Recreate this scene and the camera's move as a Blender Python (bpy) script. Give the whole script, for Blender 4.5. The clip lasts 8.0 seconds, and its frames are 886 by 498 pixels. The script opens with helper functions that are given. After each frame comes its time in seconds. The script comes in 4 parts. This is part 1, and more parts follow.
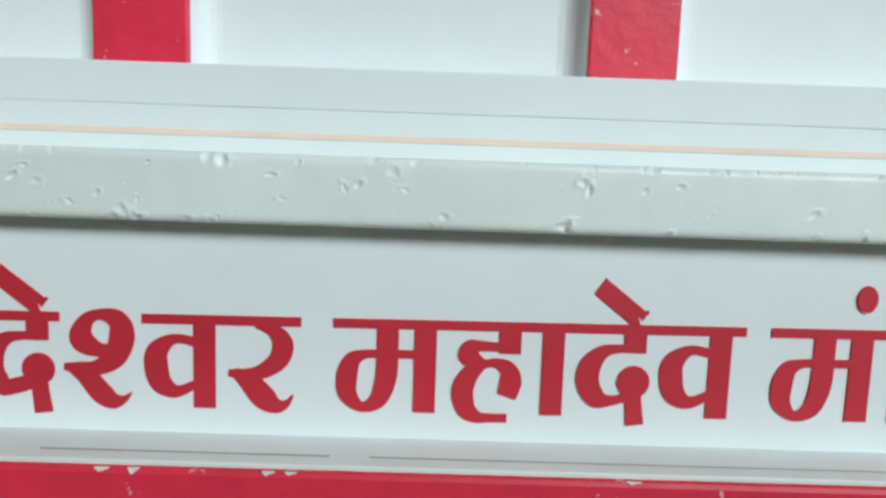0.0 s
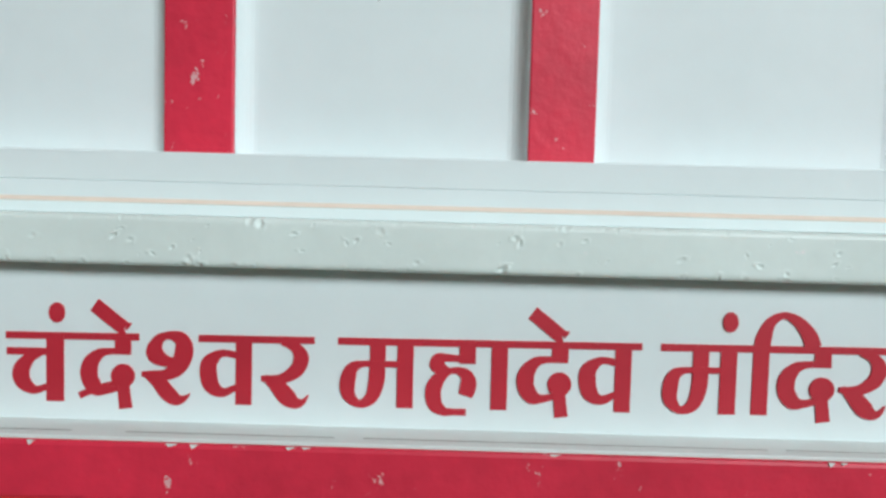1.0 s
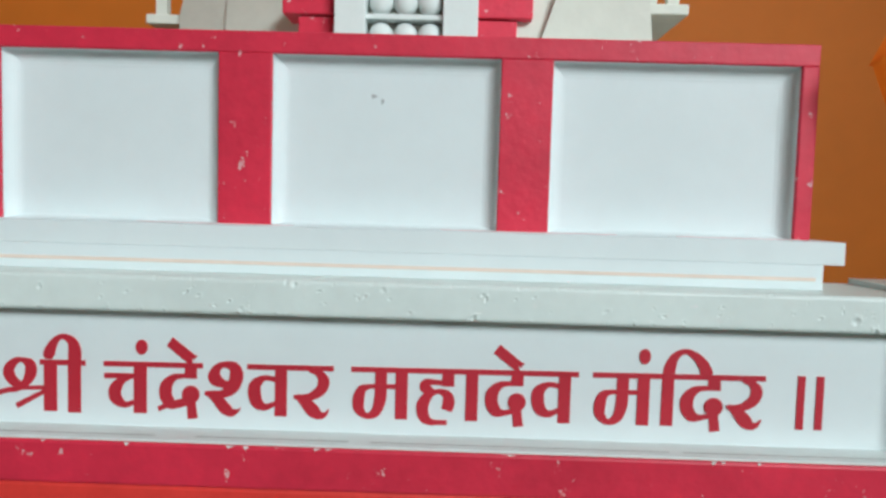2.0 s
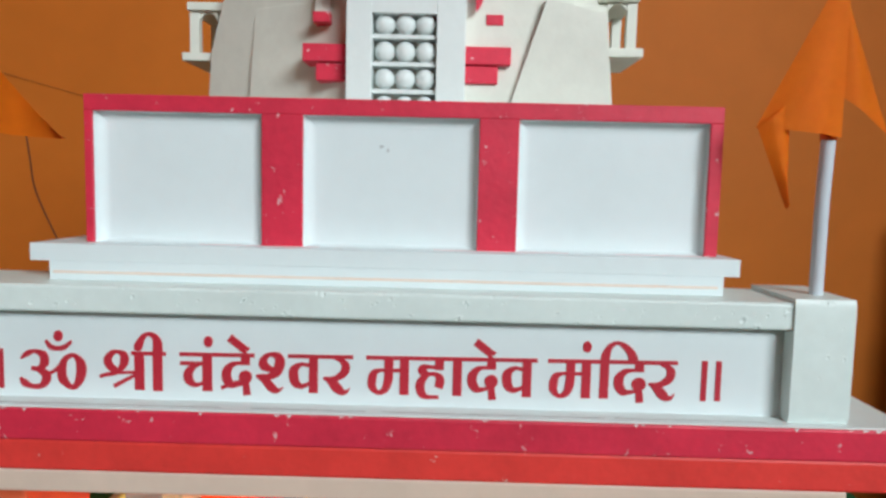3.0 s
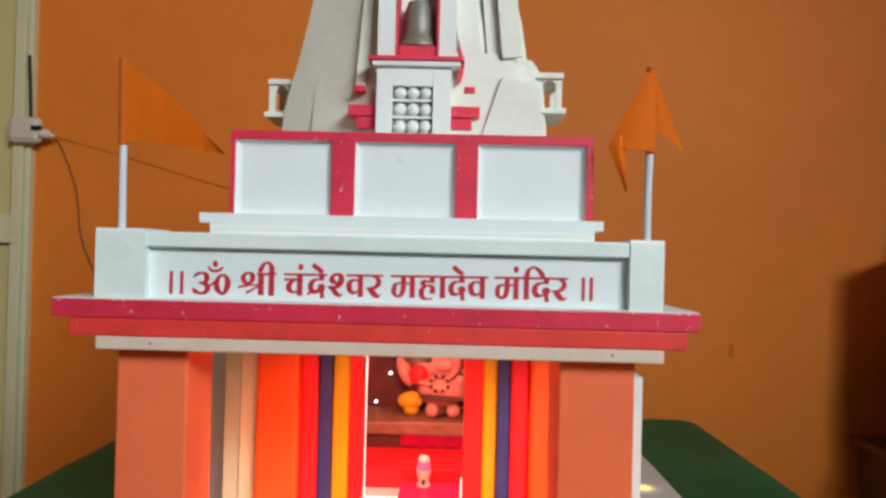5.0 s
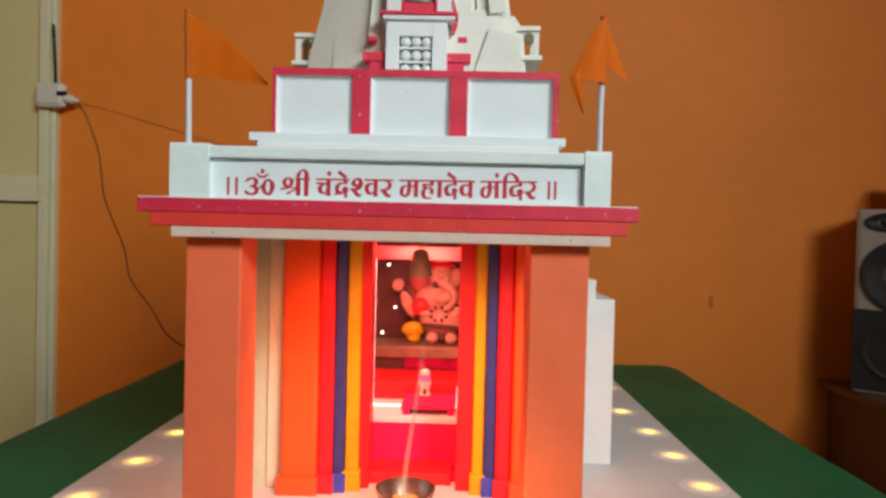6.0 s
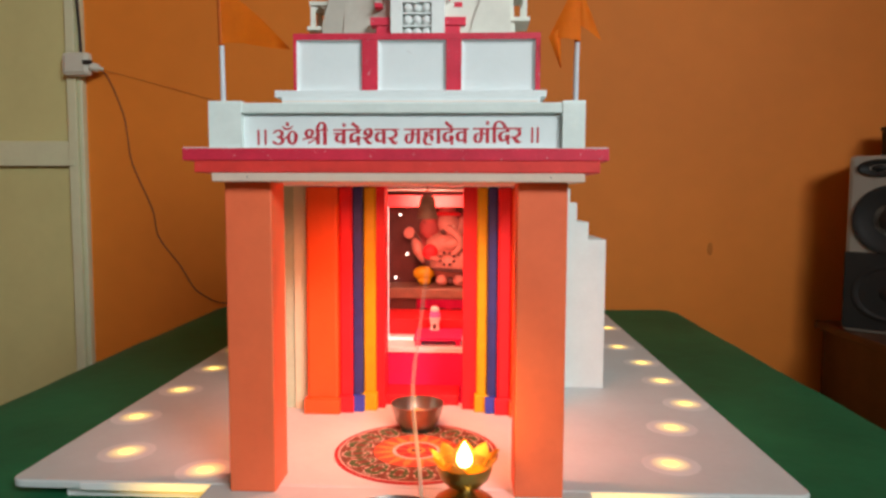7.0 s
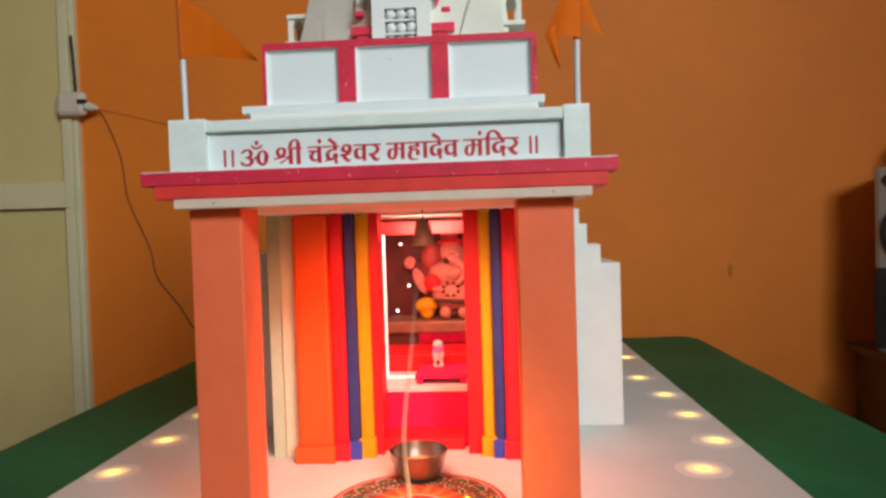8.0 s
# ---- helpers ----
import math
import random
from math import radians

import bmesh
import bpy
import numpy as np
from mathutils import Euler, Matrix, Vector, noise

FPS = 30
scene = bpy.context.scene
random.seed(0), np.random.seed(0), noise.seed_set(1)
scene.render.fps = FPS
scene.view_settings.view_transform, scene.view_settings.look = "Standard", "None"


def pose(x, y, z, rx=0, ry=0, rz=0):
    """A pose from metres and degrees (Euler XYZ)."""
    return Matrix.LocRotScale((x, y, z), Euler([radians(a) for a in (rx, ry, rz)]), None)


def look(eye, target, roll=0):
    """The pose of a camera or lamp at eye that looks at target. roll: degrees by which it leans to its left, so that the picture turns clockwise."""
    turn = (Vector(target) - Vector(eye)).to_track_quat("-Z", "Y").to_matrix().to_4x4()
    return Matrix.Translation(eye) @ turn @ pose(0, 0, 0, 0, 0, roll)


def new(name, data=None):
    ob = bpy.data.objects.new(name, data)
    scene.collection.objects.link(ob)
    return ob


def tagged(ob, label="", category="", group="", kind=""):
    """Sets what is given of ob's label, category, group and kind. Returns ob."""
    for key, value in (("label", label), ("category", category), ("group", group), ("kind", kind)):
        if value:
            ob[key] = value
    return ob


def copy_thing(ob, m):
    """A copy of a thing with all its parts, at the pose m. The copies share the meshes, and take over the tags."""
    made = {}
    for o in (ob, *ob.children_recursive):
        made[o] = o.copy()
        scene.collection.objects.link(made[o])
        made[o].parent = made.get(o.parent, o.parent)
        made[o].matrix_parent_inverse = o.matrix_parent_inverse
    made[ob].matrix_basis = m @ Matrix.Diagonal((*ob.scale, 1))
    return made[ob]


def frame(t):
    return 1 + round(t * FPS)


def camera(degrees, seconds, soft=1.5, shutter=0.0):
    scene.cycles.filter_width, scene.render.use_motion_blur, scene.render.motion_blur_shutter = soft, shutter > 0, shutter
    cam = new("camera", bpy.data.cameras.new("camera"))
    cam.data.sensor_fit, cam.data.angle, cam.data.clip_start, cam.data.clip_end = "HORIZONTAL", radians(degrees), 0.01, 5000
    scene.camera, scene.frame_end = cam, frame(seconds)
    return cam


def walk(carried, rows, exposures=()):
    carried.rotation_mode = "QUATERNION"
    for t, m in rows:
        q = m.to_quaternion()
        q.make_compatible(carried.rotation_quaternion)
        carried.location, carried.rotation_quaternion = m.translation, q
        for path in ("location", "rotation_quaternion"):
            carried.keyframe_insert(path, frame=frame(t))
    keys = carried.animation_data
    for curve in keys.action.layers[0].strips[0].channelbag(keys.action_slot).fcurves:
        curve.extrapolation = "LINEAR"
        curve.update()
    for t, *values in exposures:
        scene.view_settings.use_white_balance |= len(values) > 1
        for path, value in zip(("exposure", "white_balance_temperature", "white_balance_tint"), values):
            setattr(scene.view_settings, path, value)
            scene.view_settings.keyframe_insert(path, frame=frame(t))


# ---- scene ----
import collections

# ---- camera ----
cam = camera(65.73, 8.0, soft=2.8)
PATH = [
    (0, (0.0317, -0.1316, 0.5419), (0.0432, 0.8611, 0.4220), 1.94),
    (0.5, (0.0383, -0.1573, 0.5458), (0.0425, 0.8398, 0.4701), 1.77),
    (1, (0.0416, -0.1851, 0.5459), (0.0347, 0.8135, 0.4938), 1.52),
    (1.5, (0.0439, -0.2150, 0.5524), (0.0336, 0.7838, 0.5048), 1.68),
    (2.8, (0.0532, -0.3138, 0.5961), (0.0363, 0.6815, 0.5005), 1.44),
    (3, (0.0527, -0.3320, 0.5955), (0.0405, 0.6639, 0.5060), 1.34),
    (3.5, (0.0424, -0.3862, 0.5982), (0.0400, 0.6114, 0.5295), 1.67),
    (4, (0.0432, -0.4592, 0.6096), (0.0308, 0.5389, 0.5486), 1.73),
    (4.2, (0.0414, -0.4853, 0.6084), (0.0341, 0.5136, 0.5620), 1.81),
    (5.3, (0.0740, -0.6503, 0.4850), (0.0532, 0.3478, 0.5150), 1.30),
    (5.5, (0.0698, -0.6849, 0.4627), (0.0530, 0.3142, 0.5014), 1.14),
    (6, (0.0777, -0.7756, 0.4475), (0.0588, 0.2240, 0.4271), 1.39),
    (6.5, (0.0891, -0.8626, 0.4330), (0.0688, 0.1348, 0.3632), 0.94),
    (7, (0.1011, -0.9139, 0.4188), (0.0609, 0.0824, 0.3433), 0.23),
    (7.5, (0.1305, -0.9703, 0.4035), (0.0704, 0.0267, 0.3544), -1.36),
    (7.7, (0.1650, -0.9670, 0.4160), (0.0826, 0.0287, 0.3735), -1.9),
    (8, (0.1236, -0.8065, 0.4043), (0.0639, 0.1913, 0.3762), -1.78),
]
walk(cam, [(t, look(eye, aim, roll)) for t, eye, aim, roll in PATH],
     [(0, 0.0, 6500, 10), (1.7, 0.0, 6500, 10), (4.0, 0.1, 6550, 14), (5.5, 0.0, 6750, 13), (8.0, -0.05, 6800, 13)])

# ---- light ----
world = bpy.data.worlds.new("world")
scene.world = world
world.use_nodes = True
wnt = world.node_tree
sky = wnt.nodes.new("ShaderNodeTexSky")
sky.sky_type, sky.sun_disc = "NISHITA", False
sky.sun_elevation, sky.sun_rotation = radians(35), radians(160)
wnt.nodes["Background"].inputs[1].default_value = 0.1
wnt.links.new(sky.outputs[0], wnt.nodes["Background"].inputs[0])
scene.view_settings.exposure = 0.0


def area(name, eye, aim, w, h, watts, rgb, spread=180):
    d = bpy.data.lights.new(name, "AREA")
    d.shape, d.size, d.size_y, d.energy, d.color = "RECTANGLE", w, h, watts, rgb
    d.spread = radians(spread)
    ob = new(name, d)
    ob.matrix_world = look(eye, aim)
    return ob


# daylight in the high window opening behind the camera
area("window_daylight", (2.05, -3.34, 2.28), (-1.3, 1.6, 0.6), 1.9, 1.0, 42.0, (0.86, 0.97, 1.0), 88)
# coloured lamp strips inside the shrine
area("porch_lamp", (-0.01, 0.115, 0.425), (-0.01, 0.34, 0.0), 0.30, 0.02, 2.15, (1.0, 0.31, 0.19), 120)
area("sanctum_lamp", (0.01, 0.505, 0.412), (0.01, 0.88, 0.25), 0.11, 0.03, 1.4, (1.0, 0.34, 0.24))
# the oil lamp's flame
fl_light = bpy.data.lights.new("flame_light", "POINT")
fl_light.energy, fl_light.color, fl_light.shadow_soft_size = 0.42, (1.0, 0.52, 0.15), 0.006
new("flame_light", fl_light).location = (0.095, -0.045, 0.112)


# ---- materials ----
def nodes_of(name):
    m = bpy.data.materials.new(name)
    m.use_nodes = True
    nt = m.node_tree
    return m, nt, nt.nodes["Principled BSDF"]


def mat(name, rgb, rough=0.6, metal=0.0, var=0.08, scale=18.0, bump=0.15, bscale=120.0, spec=0.4,
        chips=None, chip_scale=70.0, chip_at=0.66, bdist=0.002):
    """Painted or plain surface: two scales of colour variation, fine relief, and optional flecks of another colour."""
    m, nt, b = nodes_of(name)
    N, L = nt.nodes.new, nt.links.new
    tc = N("ShaderNodeTexCoord")
    n1 = N("ShaderNodeTexNoise")
    n1.inputs["Scale"].default_value, n1.inputs["Detail"].default_value = scale, 4
    n2 = N("ShaderNodeTexNoise")
    n2.inputs["Scale"].default_value, n2.inputs["Detail"].default_value = scale * 7, 3
    for n in (n1, n2):
        L(tc.outputs["Object"], n.inputs["Vector"])
    add = N("ShaderNodeMath")
    add.operation = "MULTIPLY_ADD"
    L(n2.outputs[0], add.inputs[0])
    add.inputs[1].default_value = 0.4
    L(n1.outputs[0], add.inputs[2])
    ramp = N("ShaderNodeValToRGB")
    ramp.color_ramp.elements[0].position, ramp.color_ramp.elements[1].position = 0.45, 0.95
    lo = [c * (1 - var) for c in rgb]
    hi = [min(1, c * (1 + var)) for c in rgb]
    ramp.color_ramp.elements[0].color, ramp.color_ramp.elements[1].color = (*lo, 1), (*hi, 1)
    L(add.outputs[0], ramp.inputs[0])
    col = ramp.outputs[0]
    if chips:
        c = N("ShaderNodeTexNoise")
        c.inputs["Scale"].default_value, c.inputs["Detail"].default_value = chip_scale, 5
        c.inputs["Roughness"].default_value = 0.65
        L(tc.outputs["Object"], c.inputs["Vector"])
        g = N("ShaderNodeMapRange")
        g.inputs["From Min"].default_value, g.inputs["From Max"].default_value = chip_at, chip_at + 0.03
        L(c.outputs[0], g.inputs["Value"])
        mix = N("ShaderNodeMix")
        mix.data_type = "RGBA"
        L(g.outputs[0], mix.inputs[0])
        L(col, mix.inputs[6])
        mix.inputs[7].default_value = (*chips, 1)
        col = mix.outputs[2]
    L(col, b.inputs["Base Color"])
    b.inputs["Roughness"].default_value, b.inputs["Metallic"].default_value = rough, metal
    b.inputs["Specular IOR Level"].default_value = spec
    if bump:
        nb = N("ShaderNodeTexNoise")
        nb.inputs["Scale"].default_value, nb.inputs["Detail"].default_value = bscale, 5
        L(tc.outputs["Object"], nb.inputs["Vector"])
        bp = N("ShaderNodeBump")
        bp.inputs["Strength"].default_value, bp.inputs["Distance"].default_value = bump, bdist
        L(nb.outputs[0], bp.inputs["Height"])
        L(bp.outputs[0], b.inputs["Normal"])
    return m


def glow(name, rgb, strength):
    m, nt, b = nodes_of(name)
    b.inputs["Base Color"].default_value = (*rgb, 1)
    b.inputs["Emission Color"].default_value = (*rgb, 1)
    b.inputs["Emission Strength"].default_value = strength
    return m


WHITE = mat("white_emulsion", (0.78, 0.84, 0.825), 0.55, var=0.04, bump=0.12, bscale=160)
SHEET = mat("white_board", (0.63, 0.70, 0.70), 0.5, var=0.05, scale=10, bump=0.06)
TOWER = mat("aged_white", (0.77, 0.785, 0.70), 0.55, var=0.08, scale=14, bump=0.12, bscale=160)
FOAM = mat("painted_foam", (0.79, 0.90, 0.87), 0.40, var=0.05, scale=25, bump=0.10, bscale=160, bdist=0.001, chips=(0.9, 0.93, 0.92), chip_scale=170, chip_at=0.665)
PANEL = mat("white_card", (0.79, 0.875, 0.885), 0.6, var=0.03, scale=12, bump=0.05)
RED = mat("red_paint", (0.73, 0.032, 0.072), 0.5, var=0.14, scale=30, bump=0.3, bscale=200, chips=(0.78, 0.42, 0.44),
          chip_scale=165, chip_at=0.650, bdist=0.001)
LETTER = mat("letter_red", (0.55, 0.028, 0.048), 0.5, var=0.1, bump=0.05)
SAFFRON = mat("saffron_paint", (0.97, 0.185, 0.075), 0.5, var=0.07, scale=14, bump=0.1)
ORANGE = mat("orange_paint", (0.88, 0.115, 0.022), 0.45, var=0.06, scale=14, bump=0.1)
# Lower cornice red, brightened towards orange to paint in the porch glow.
RED_LIT = mat("red_paint_lit", (0.83, 0.055, 0.045), 0.5, var=0.12, scale=30, bump=0.25, bscale=200, chips=(0.8, 0.5, 0.45), chip_scale=150, chip_at=0.68, bdist=0.001)
CRIMSON = mat("crimson_paint", (0.75, 0.02, 0.03), 0.45, var=0.08, bump=0.1)
MAGENTA = mat("crimson_cloth", (0.72, 0.015, 0.13), 0.7, var=0.12, scale=30, bump=0.3, bscale=500)
YELLOW = mat("yellow_paint", (0.66, 0.42, 0.010), 0.5, var=0.10, scale=40, bump=0.1)
NAVY = mat("navy_paint", (0.035, 0.05, 0.22), 0.45, var=0.2, scale=40, bump=0.1)
# Brighter copy of the navy: the strip's change with light, put into colour.
NAVY_LIT = mat("navy_paint_lit", (0.05, 0.075, 0.48), 0.45, var=0.15, scale=40, bump=0.1)
# Cream with the red bounce light on the lintel mixed into its colour.
CREAM = mat("cream_red_bounce", (0.77, 0.61, 0.50), 0.55, var=0.06, bump=0.1)
WALL = mat("orange_wall", (0.80, 0.225, 0.027), 0.62, var=0.07, scale=1.6, bump=0.12, bscale=60, spec=0.3)
CLOTH = mat("green_cloth", (0.011, 0.15, 0.062), 0.60, var=0.22, scale=3.5, bump=0.25, bscale=30, bdist=0.004, spec=0.2)
DOOR = mat("cream_door", (0.60, 0.56, 0.26), 0.45, var=0.05, scale=4, bump=0.05)
JAMB = mat("cream_metal_frame", (0.66, 0.66, 0.44), 0.35, var=0.05, scale=8, bump=0.04)
DARK = mat("dark_gap", (0.03, 0.028, 0.03), 0.7, bump=0)
STEEL = mat("stainless_steel", (0.48, 0.47, 0.44), 0.26, 1.0, var=0.05, bump=0.03)
DULL = mat("dull_steel", (0.40, 0.37, 0.32), 0.36, 1.0, var=0.10, scale=50, bump=0.05)
BRASS = mat("brass", (0.46, 0.30, 0.08), 0.32, 1.0, var=0.10, scale=60, bump=0.06)
BELL = mat("old_brass", (0.22, 0.18, 0.14), 0.55, 0.25, var=0.15, scale=80, bump=0.1)
GREY = mat("grey_metal", (0.33, 0.33, 0.31), 0.3, 0.8, var=0.15, scale=60, bump=0.06)
FLAG = mat("saffron_cloth", (1.0, 0.25, 0.006), 0.75, var=0.10, scale=40, bump=0.3, bscale=900, bdist=0.0005)
STRAW = mat("white_straw", (0.66, 0.72, 0.78), 0.3, var=0.05, bump=0)
WOOD = mat("dark_wood", (0.11, 0.052, 0.028), 0.35, var=0.25, scale=9, bump=0.1)
# White lacquer darkened in colour, painting in the dimness of its corner.
SPEAKER = mat("dimmed_white_lacquer", (0.34, 0.31, 0.26), 0.35, var=0.03, bump=0)
BLACK = mat("black_rubber", (0.02, 0.018, 0.016), 0.6, var=0.1, bump=0.05)
PLASTIC = mat("white_plastic", (0.62, 0.60, 0.50), 0.4, var=0.04, bump=0)
WIRE = mat("brown_wire", (0.20, 0.055, 0.02), 0.5, var=0.1, bump=0)
PEACH = mat("peach_statue_paint", (0.62, 0.28, 0.23), 0.45, var=0.25, scale=45, bump=0.25, chips=(0.26, 0.07, 0.06), chip_scale=60, chip_at=0.66)
FLOOR = mat("grey_floor_tile", (0.30, 0.27, 0.24), 0.35, var=0.08, scale=3, bump=0.05)
CEIL = mat("white_ceiling", (0.78, 0.77, 0.74), 0.7, var=0.03, scale=2, bump=0.05)
LED = glow("led_glow", (1.0, 0.68, 0.17), 2.0)
# Halo round each lamp, painted as emission that fades from the disc's centre.
HALO, hnt, hb = nodes_of("painted_halo_foam")
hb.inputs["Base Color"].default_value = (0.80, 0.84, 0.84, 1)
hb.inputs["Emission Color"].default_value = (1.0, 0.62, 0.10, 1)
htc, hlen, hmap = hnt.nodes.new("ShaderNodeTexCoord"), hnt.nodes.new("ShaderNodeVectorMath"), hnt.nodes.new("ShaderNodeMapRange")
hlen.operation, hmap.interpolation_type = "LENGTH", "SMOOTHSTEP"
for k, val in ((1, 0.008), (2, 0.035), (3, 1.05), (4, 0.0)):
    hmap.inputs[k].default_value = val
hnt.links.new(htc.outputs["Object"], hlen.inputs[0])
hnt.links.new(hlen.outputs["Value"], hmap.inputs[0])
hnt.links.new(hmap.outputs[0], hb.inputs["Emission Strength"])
FLAME = glow("flame", (1.0, 0.66, 0.22), 14.0)
STRIP = glow("lamp_strip", (1.0, 0.80, 0.78), 1.0)
STAR = glow("tiny_lamp", (1.0, 0.95, 0.85), 4.0)


# ---- mesh helpers ----
def block(bm, x0, x1, y0, y1, z0, z1, bevel=0.0):
    r = bmesh.ops.create_cube(bm, size=1.0)
    vs = r["verts"]
    for v in vs:
        v.co = Vector(((x0 + x1) / 2 + v.co.x * (x1 - x0), (y0 + y1) / 2 + v.co.y * (y1 - y0), (z0 + z1) / 2 + v.co.z * (z1 - z0)))
    if bevel:
        es = list({e for v in vs for e in v.link_edges})
        bmesh.ops.bevel(bm, geom=es, offset=bevel, segments=2, affect="EDGES", profile=0.5)
    return bm


def B(x0, x1, y0, y1, z0, z1, bevel=0.0):
    return block(bmesh.new(), x0, x1, y0, y1, z0, z1, bevel)


def lathe(prof, n=40, at=(0, 0, 0), bm=None):
    """Rings from (radius, height) pairs, turned about z."""
    bm = bm or bmesh.new()
    rings = []
    for r, z in prof:
        rings.append([bm.verts.new((at[0] + r * math.cos(2 * math.pi * k / n), at[1] + r * math.sin(2 * math.pi * k / n), at[2] + z)) for k in range(n)])
    for a, b in zip(rings, rings[1:]):
        for k in range(n):
            bm.faces.new((a[k], a[(k + 1) % n], b[(k + 1) % n], b[k]))
    if prof[0][0] > 1e-6:
        bm.faces.new(list(reversed(rings[0])))
    if prof[-1][0] > 1e-6:
        bm.faces.new(rings[-1])
    return bm


def tube(pts, r, n=8, bm=None):
    bm = bm or bmesh.new()
    pts = [Vector(p) for p in pts]
    rings = []
    for i, p in enumerate(pts):
        d = (pts[min(i + 1, len(pts) - 1)] - pts[max(i - 1, 0)]).normalized()
        side = d.cross(Vector((0.3, 0.9, 0.2))).normalized()
        up = d.cross(side)
        rings.append([bm.verts.new(p + r * (math.cos(2 * math.pi * k / n) * side + math.sin(2 * math.pi * k / n) * up)) for k in range(n)])
    for a, b in zip(rings, rings[1:]):
        for k in range(n):
            bm.faces.new((a[k], a[(k + 1) % n], b[(k + 1) % n], b[k]))
    bm.faces.new(rings[0])
    bm.faces.new(rings[-1])
    return bm


def ball(bm, at, r, sx=1, sy=1, sz=1, seg=20, rings=12):
    v = bmesh.ops.create_uvsphere(bm, u_segments=seg, v_segments=rings, radius=r)["verts"]
    for q in v:
        q.co = Vector((at[0] + q.co.x * sx, at[1] + q.co.y * sy, at[2] + q.co.z * sz))
    return v


def smooth_path(pts, n=6):
    out = []
    P = [Vector(p) for p in pts]
    for i in range(len(P) - 1):
        a, b, c, d = P[max(i - 1, 0)], P[i], P[i + 1], P[min(i + 2, len(P) - 1)]
        for k in range(n):
            t = k / n
            out.append(0.5 * (2 * b + (c - a) * t + (2 * a - 5 * b + 4 * c - d) * t * t + (3 * b - a - 3 * c + d) * t ** 3))
    return out + [P[-1]]


def mesh_of(name, bm, material, smooth=False):
    bmesh.ops.recalc_face_normals(bm, faces=bm.faces)
    if smooth:
        for e in bm.edges:
            e.smooth = e.calc_face_angle(0.0) < radians(48)
    me = bpy.data.meshes.new(name)
    bm.to_mesh(me)
    bm.free()
    for m in material if isinstance(material, (list, tuple)) else [material]:
        me.materials.append(m)
    if smooth:
        me.polygons.foreach_set("use_smooth", [True] * len(me.polygons))
    return me


def part(name, bm, material, parent, label="", smooth=False):
    ob = new(name, mesh_of(name, bm, material, smooth))
    ob.parent = parent
    if label:
        tagged(ob, label)
    return ob


def thing(name, label, category, at=(0, 0, 0), group="", kind=""):
    ob = new(name)
    ob.location = at
    return tagged(ob, label, category, group, kind)


def solid(name, bm, material, label, category, kind="", smooth=False, group=""):
    return tagged(new(name, mesh_of(name, bm, material, smooth)), label, category, group, kind)


# ---- room ----
YB, XL, XR, YF, ZF, ZC = 1.865, -3.0, 3.6, -3.4, -0.78, 2.9
solid("floor", B(XL, XR, YF, YB, ZF - 0.1, ZF), FLOOR, "grey tiled room floor under the table", "floor", "structure")
solid("ceiling", B(XL - 0.15, XR + 0.15, YF - 0.15, YB + 0.15, ZC, ZC + 0.1), CEIL, "plain white painted room ceiling", "ceiling", "structure")
solid("wall_back", B(XL, XR, YB, YB + 0.15, ZF, ZC), WALL, "orange painted plaster wall behind the shrine", "wall", "structure")
solid("wall_left", B(XL - 0.15, XL, YF, YB + 0.15, ZF, ZC), WALL, "plain orange painted side wall", "wall", "structure")
solid("wall_right", B(XR, XR + 0.15, YF, YB + 0.15, ZF, ZC), WALL, "plain orange painted side wall", "wall", "structure")
bm = bmesh.new()
for x0, x1, z0, z1 in ((XL, 1.05, ZF, ZC), (1.05, 3.05, ZF, 1.75), (1.05, 3.05, 2.8, ZC), (3.05, XR, ZF, ZC)):
    block(bm, x0, x1, YF - 0.15, YF, z0, z1)
solid("wall_front", bm, CEIL, "plain white wall with a high window opening", "wall", "structure")

# door in the back wall
door = thing("door_1", "closed cream panelled door in a pale metal frame", "door", (-1.90, YB, 0), kind="structure")
def dpart(n, b, m, lab="", par=None):
    b.transform(Matrix.Translation((1.90, -YB, 0)))
    return part(n, b, m, par or door, lab)
dpart("door_frame", B(-1.527, -1.490, YB - 0.045, YB + 0.02, ZF, ZC, 0.003), JAMB, "pale cream metal door frame")
dpart("door_frame", B(-1.490, -1.471, YB - 0.030, YB + 0.02, ZF, ZC, 0.005), JAMB, "pale cream metal door frame")
dpart("door_frame", B(-2.46, -2.40, YB - 0.045, YB + 0.02, ZF, ZC, 0.004), JAMB, "pale cream metal door frame")
dpart("rail", B(-2.40, -1.530, YB - 0.034, YB + 0.01, 0.556, 0.640, 0.006), JAMB, "cream cross rail with a lip")
dpart("rail_lip", B(-2.40, -1.503, YB - 0.050, YB - 0.034, 0.538, 0.560, 0.003), JAMB)
dpart("rail_groove", B(-2.40, -1.530, YB - 0.020, YB + 0.005, 0.540, 0.556), DARK, "dark groove under the rail")
dpart("upper_panel", B(-2.395, -1.540, YB - 0.018, YB + 0.01, 0.640, ZC, 0.002), DOOR)
dpart("lower_panel", B(-2.395, -1.540, YB - 0.018, YB + 0.01, ZF + 0.05, 0.538, 0.002), DOOR)
dpart("gap_strip", B(-1.540, -1.527, YB - 0.012, YB - 0.002, ZF, ZC), DARK, "dark gap beside the door leaf")

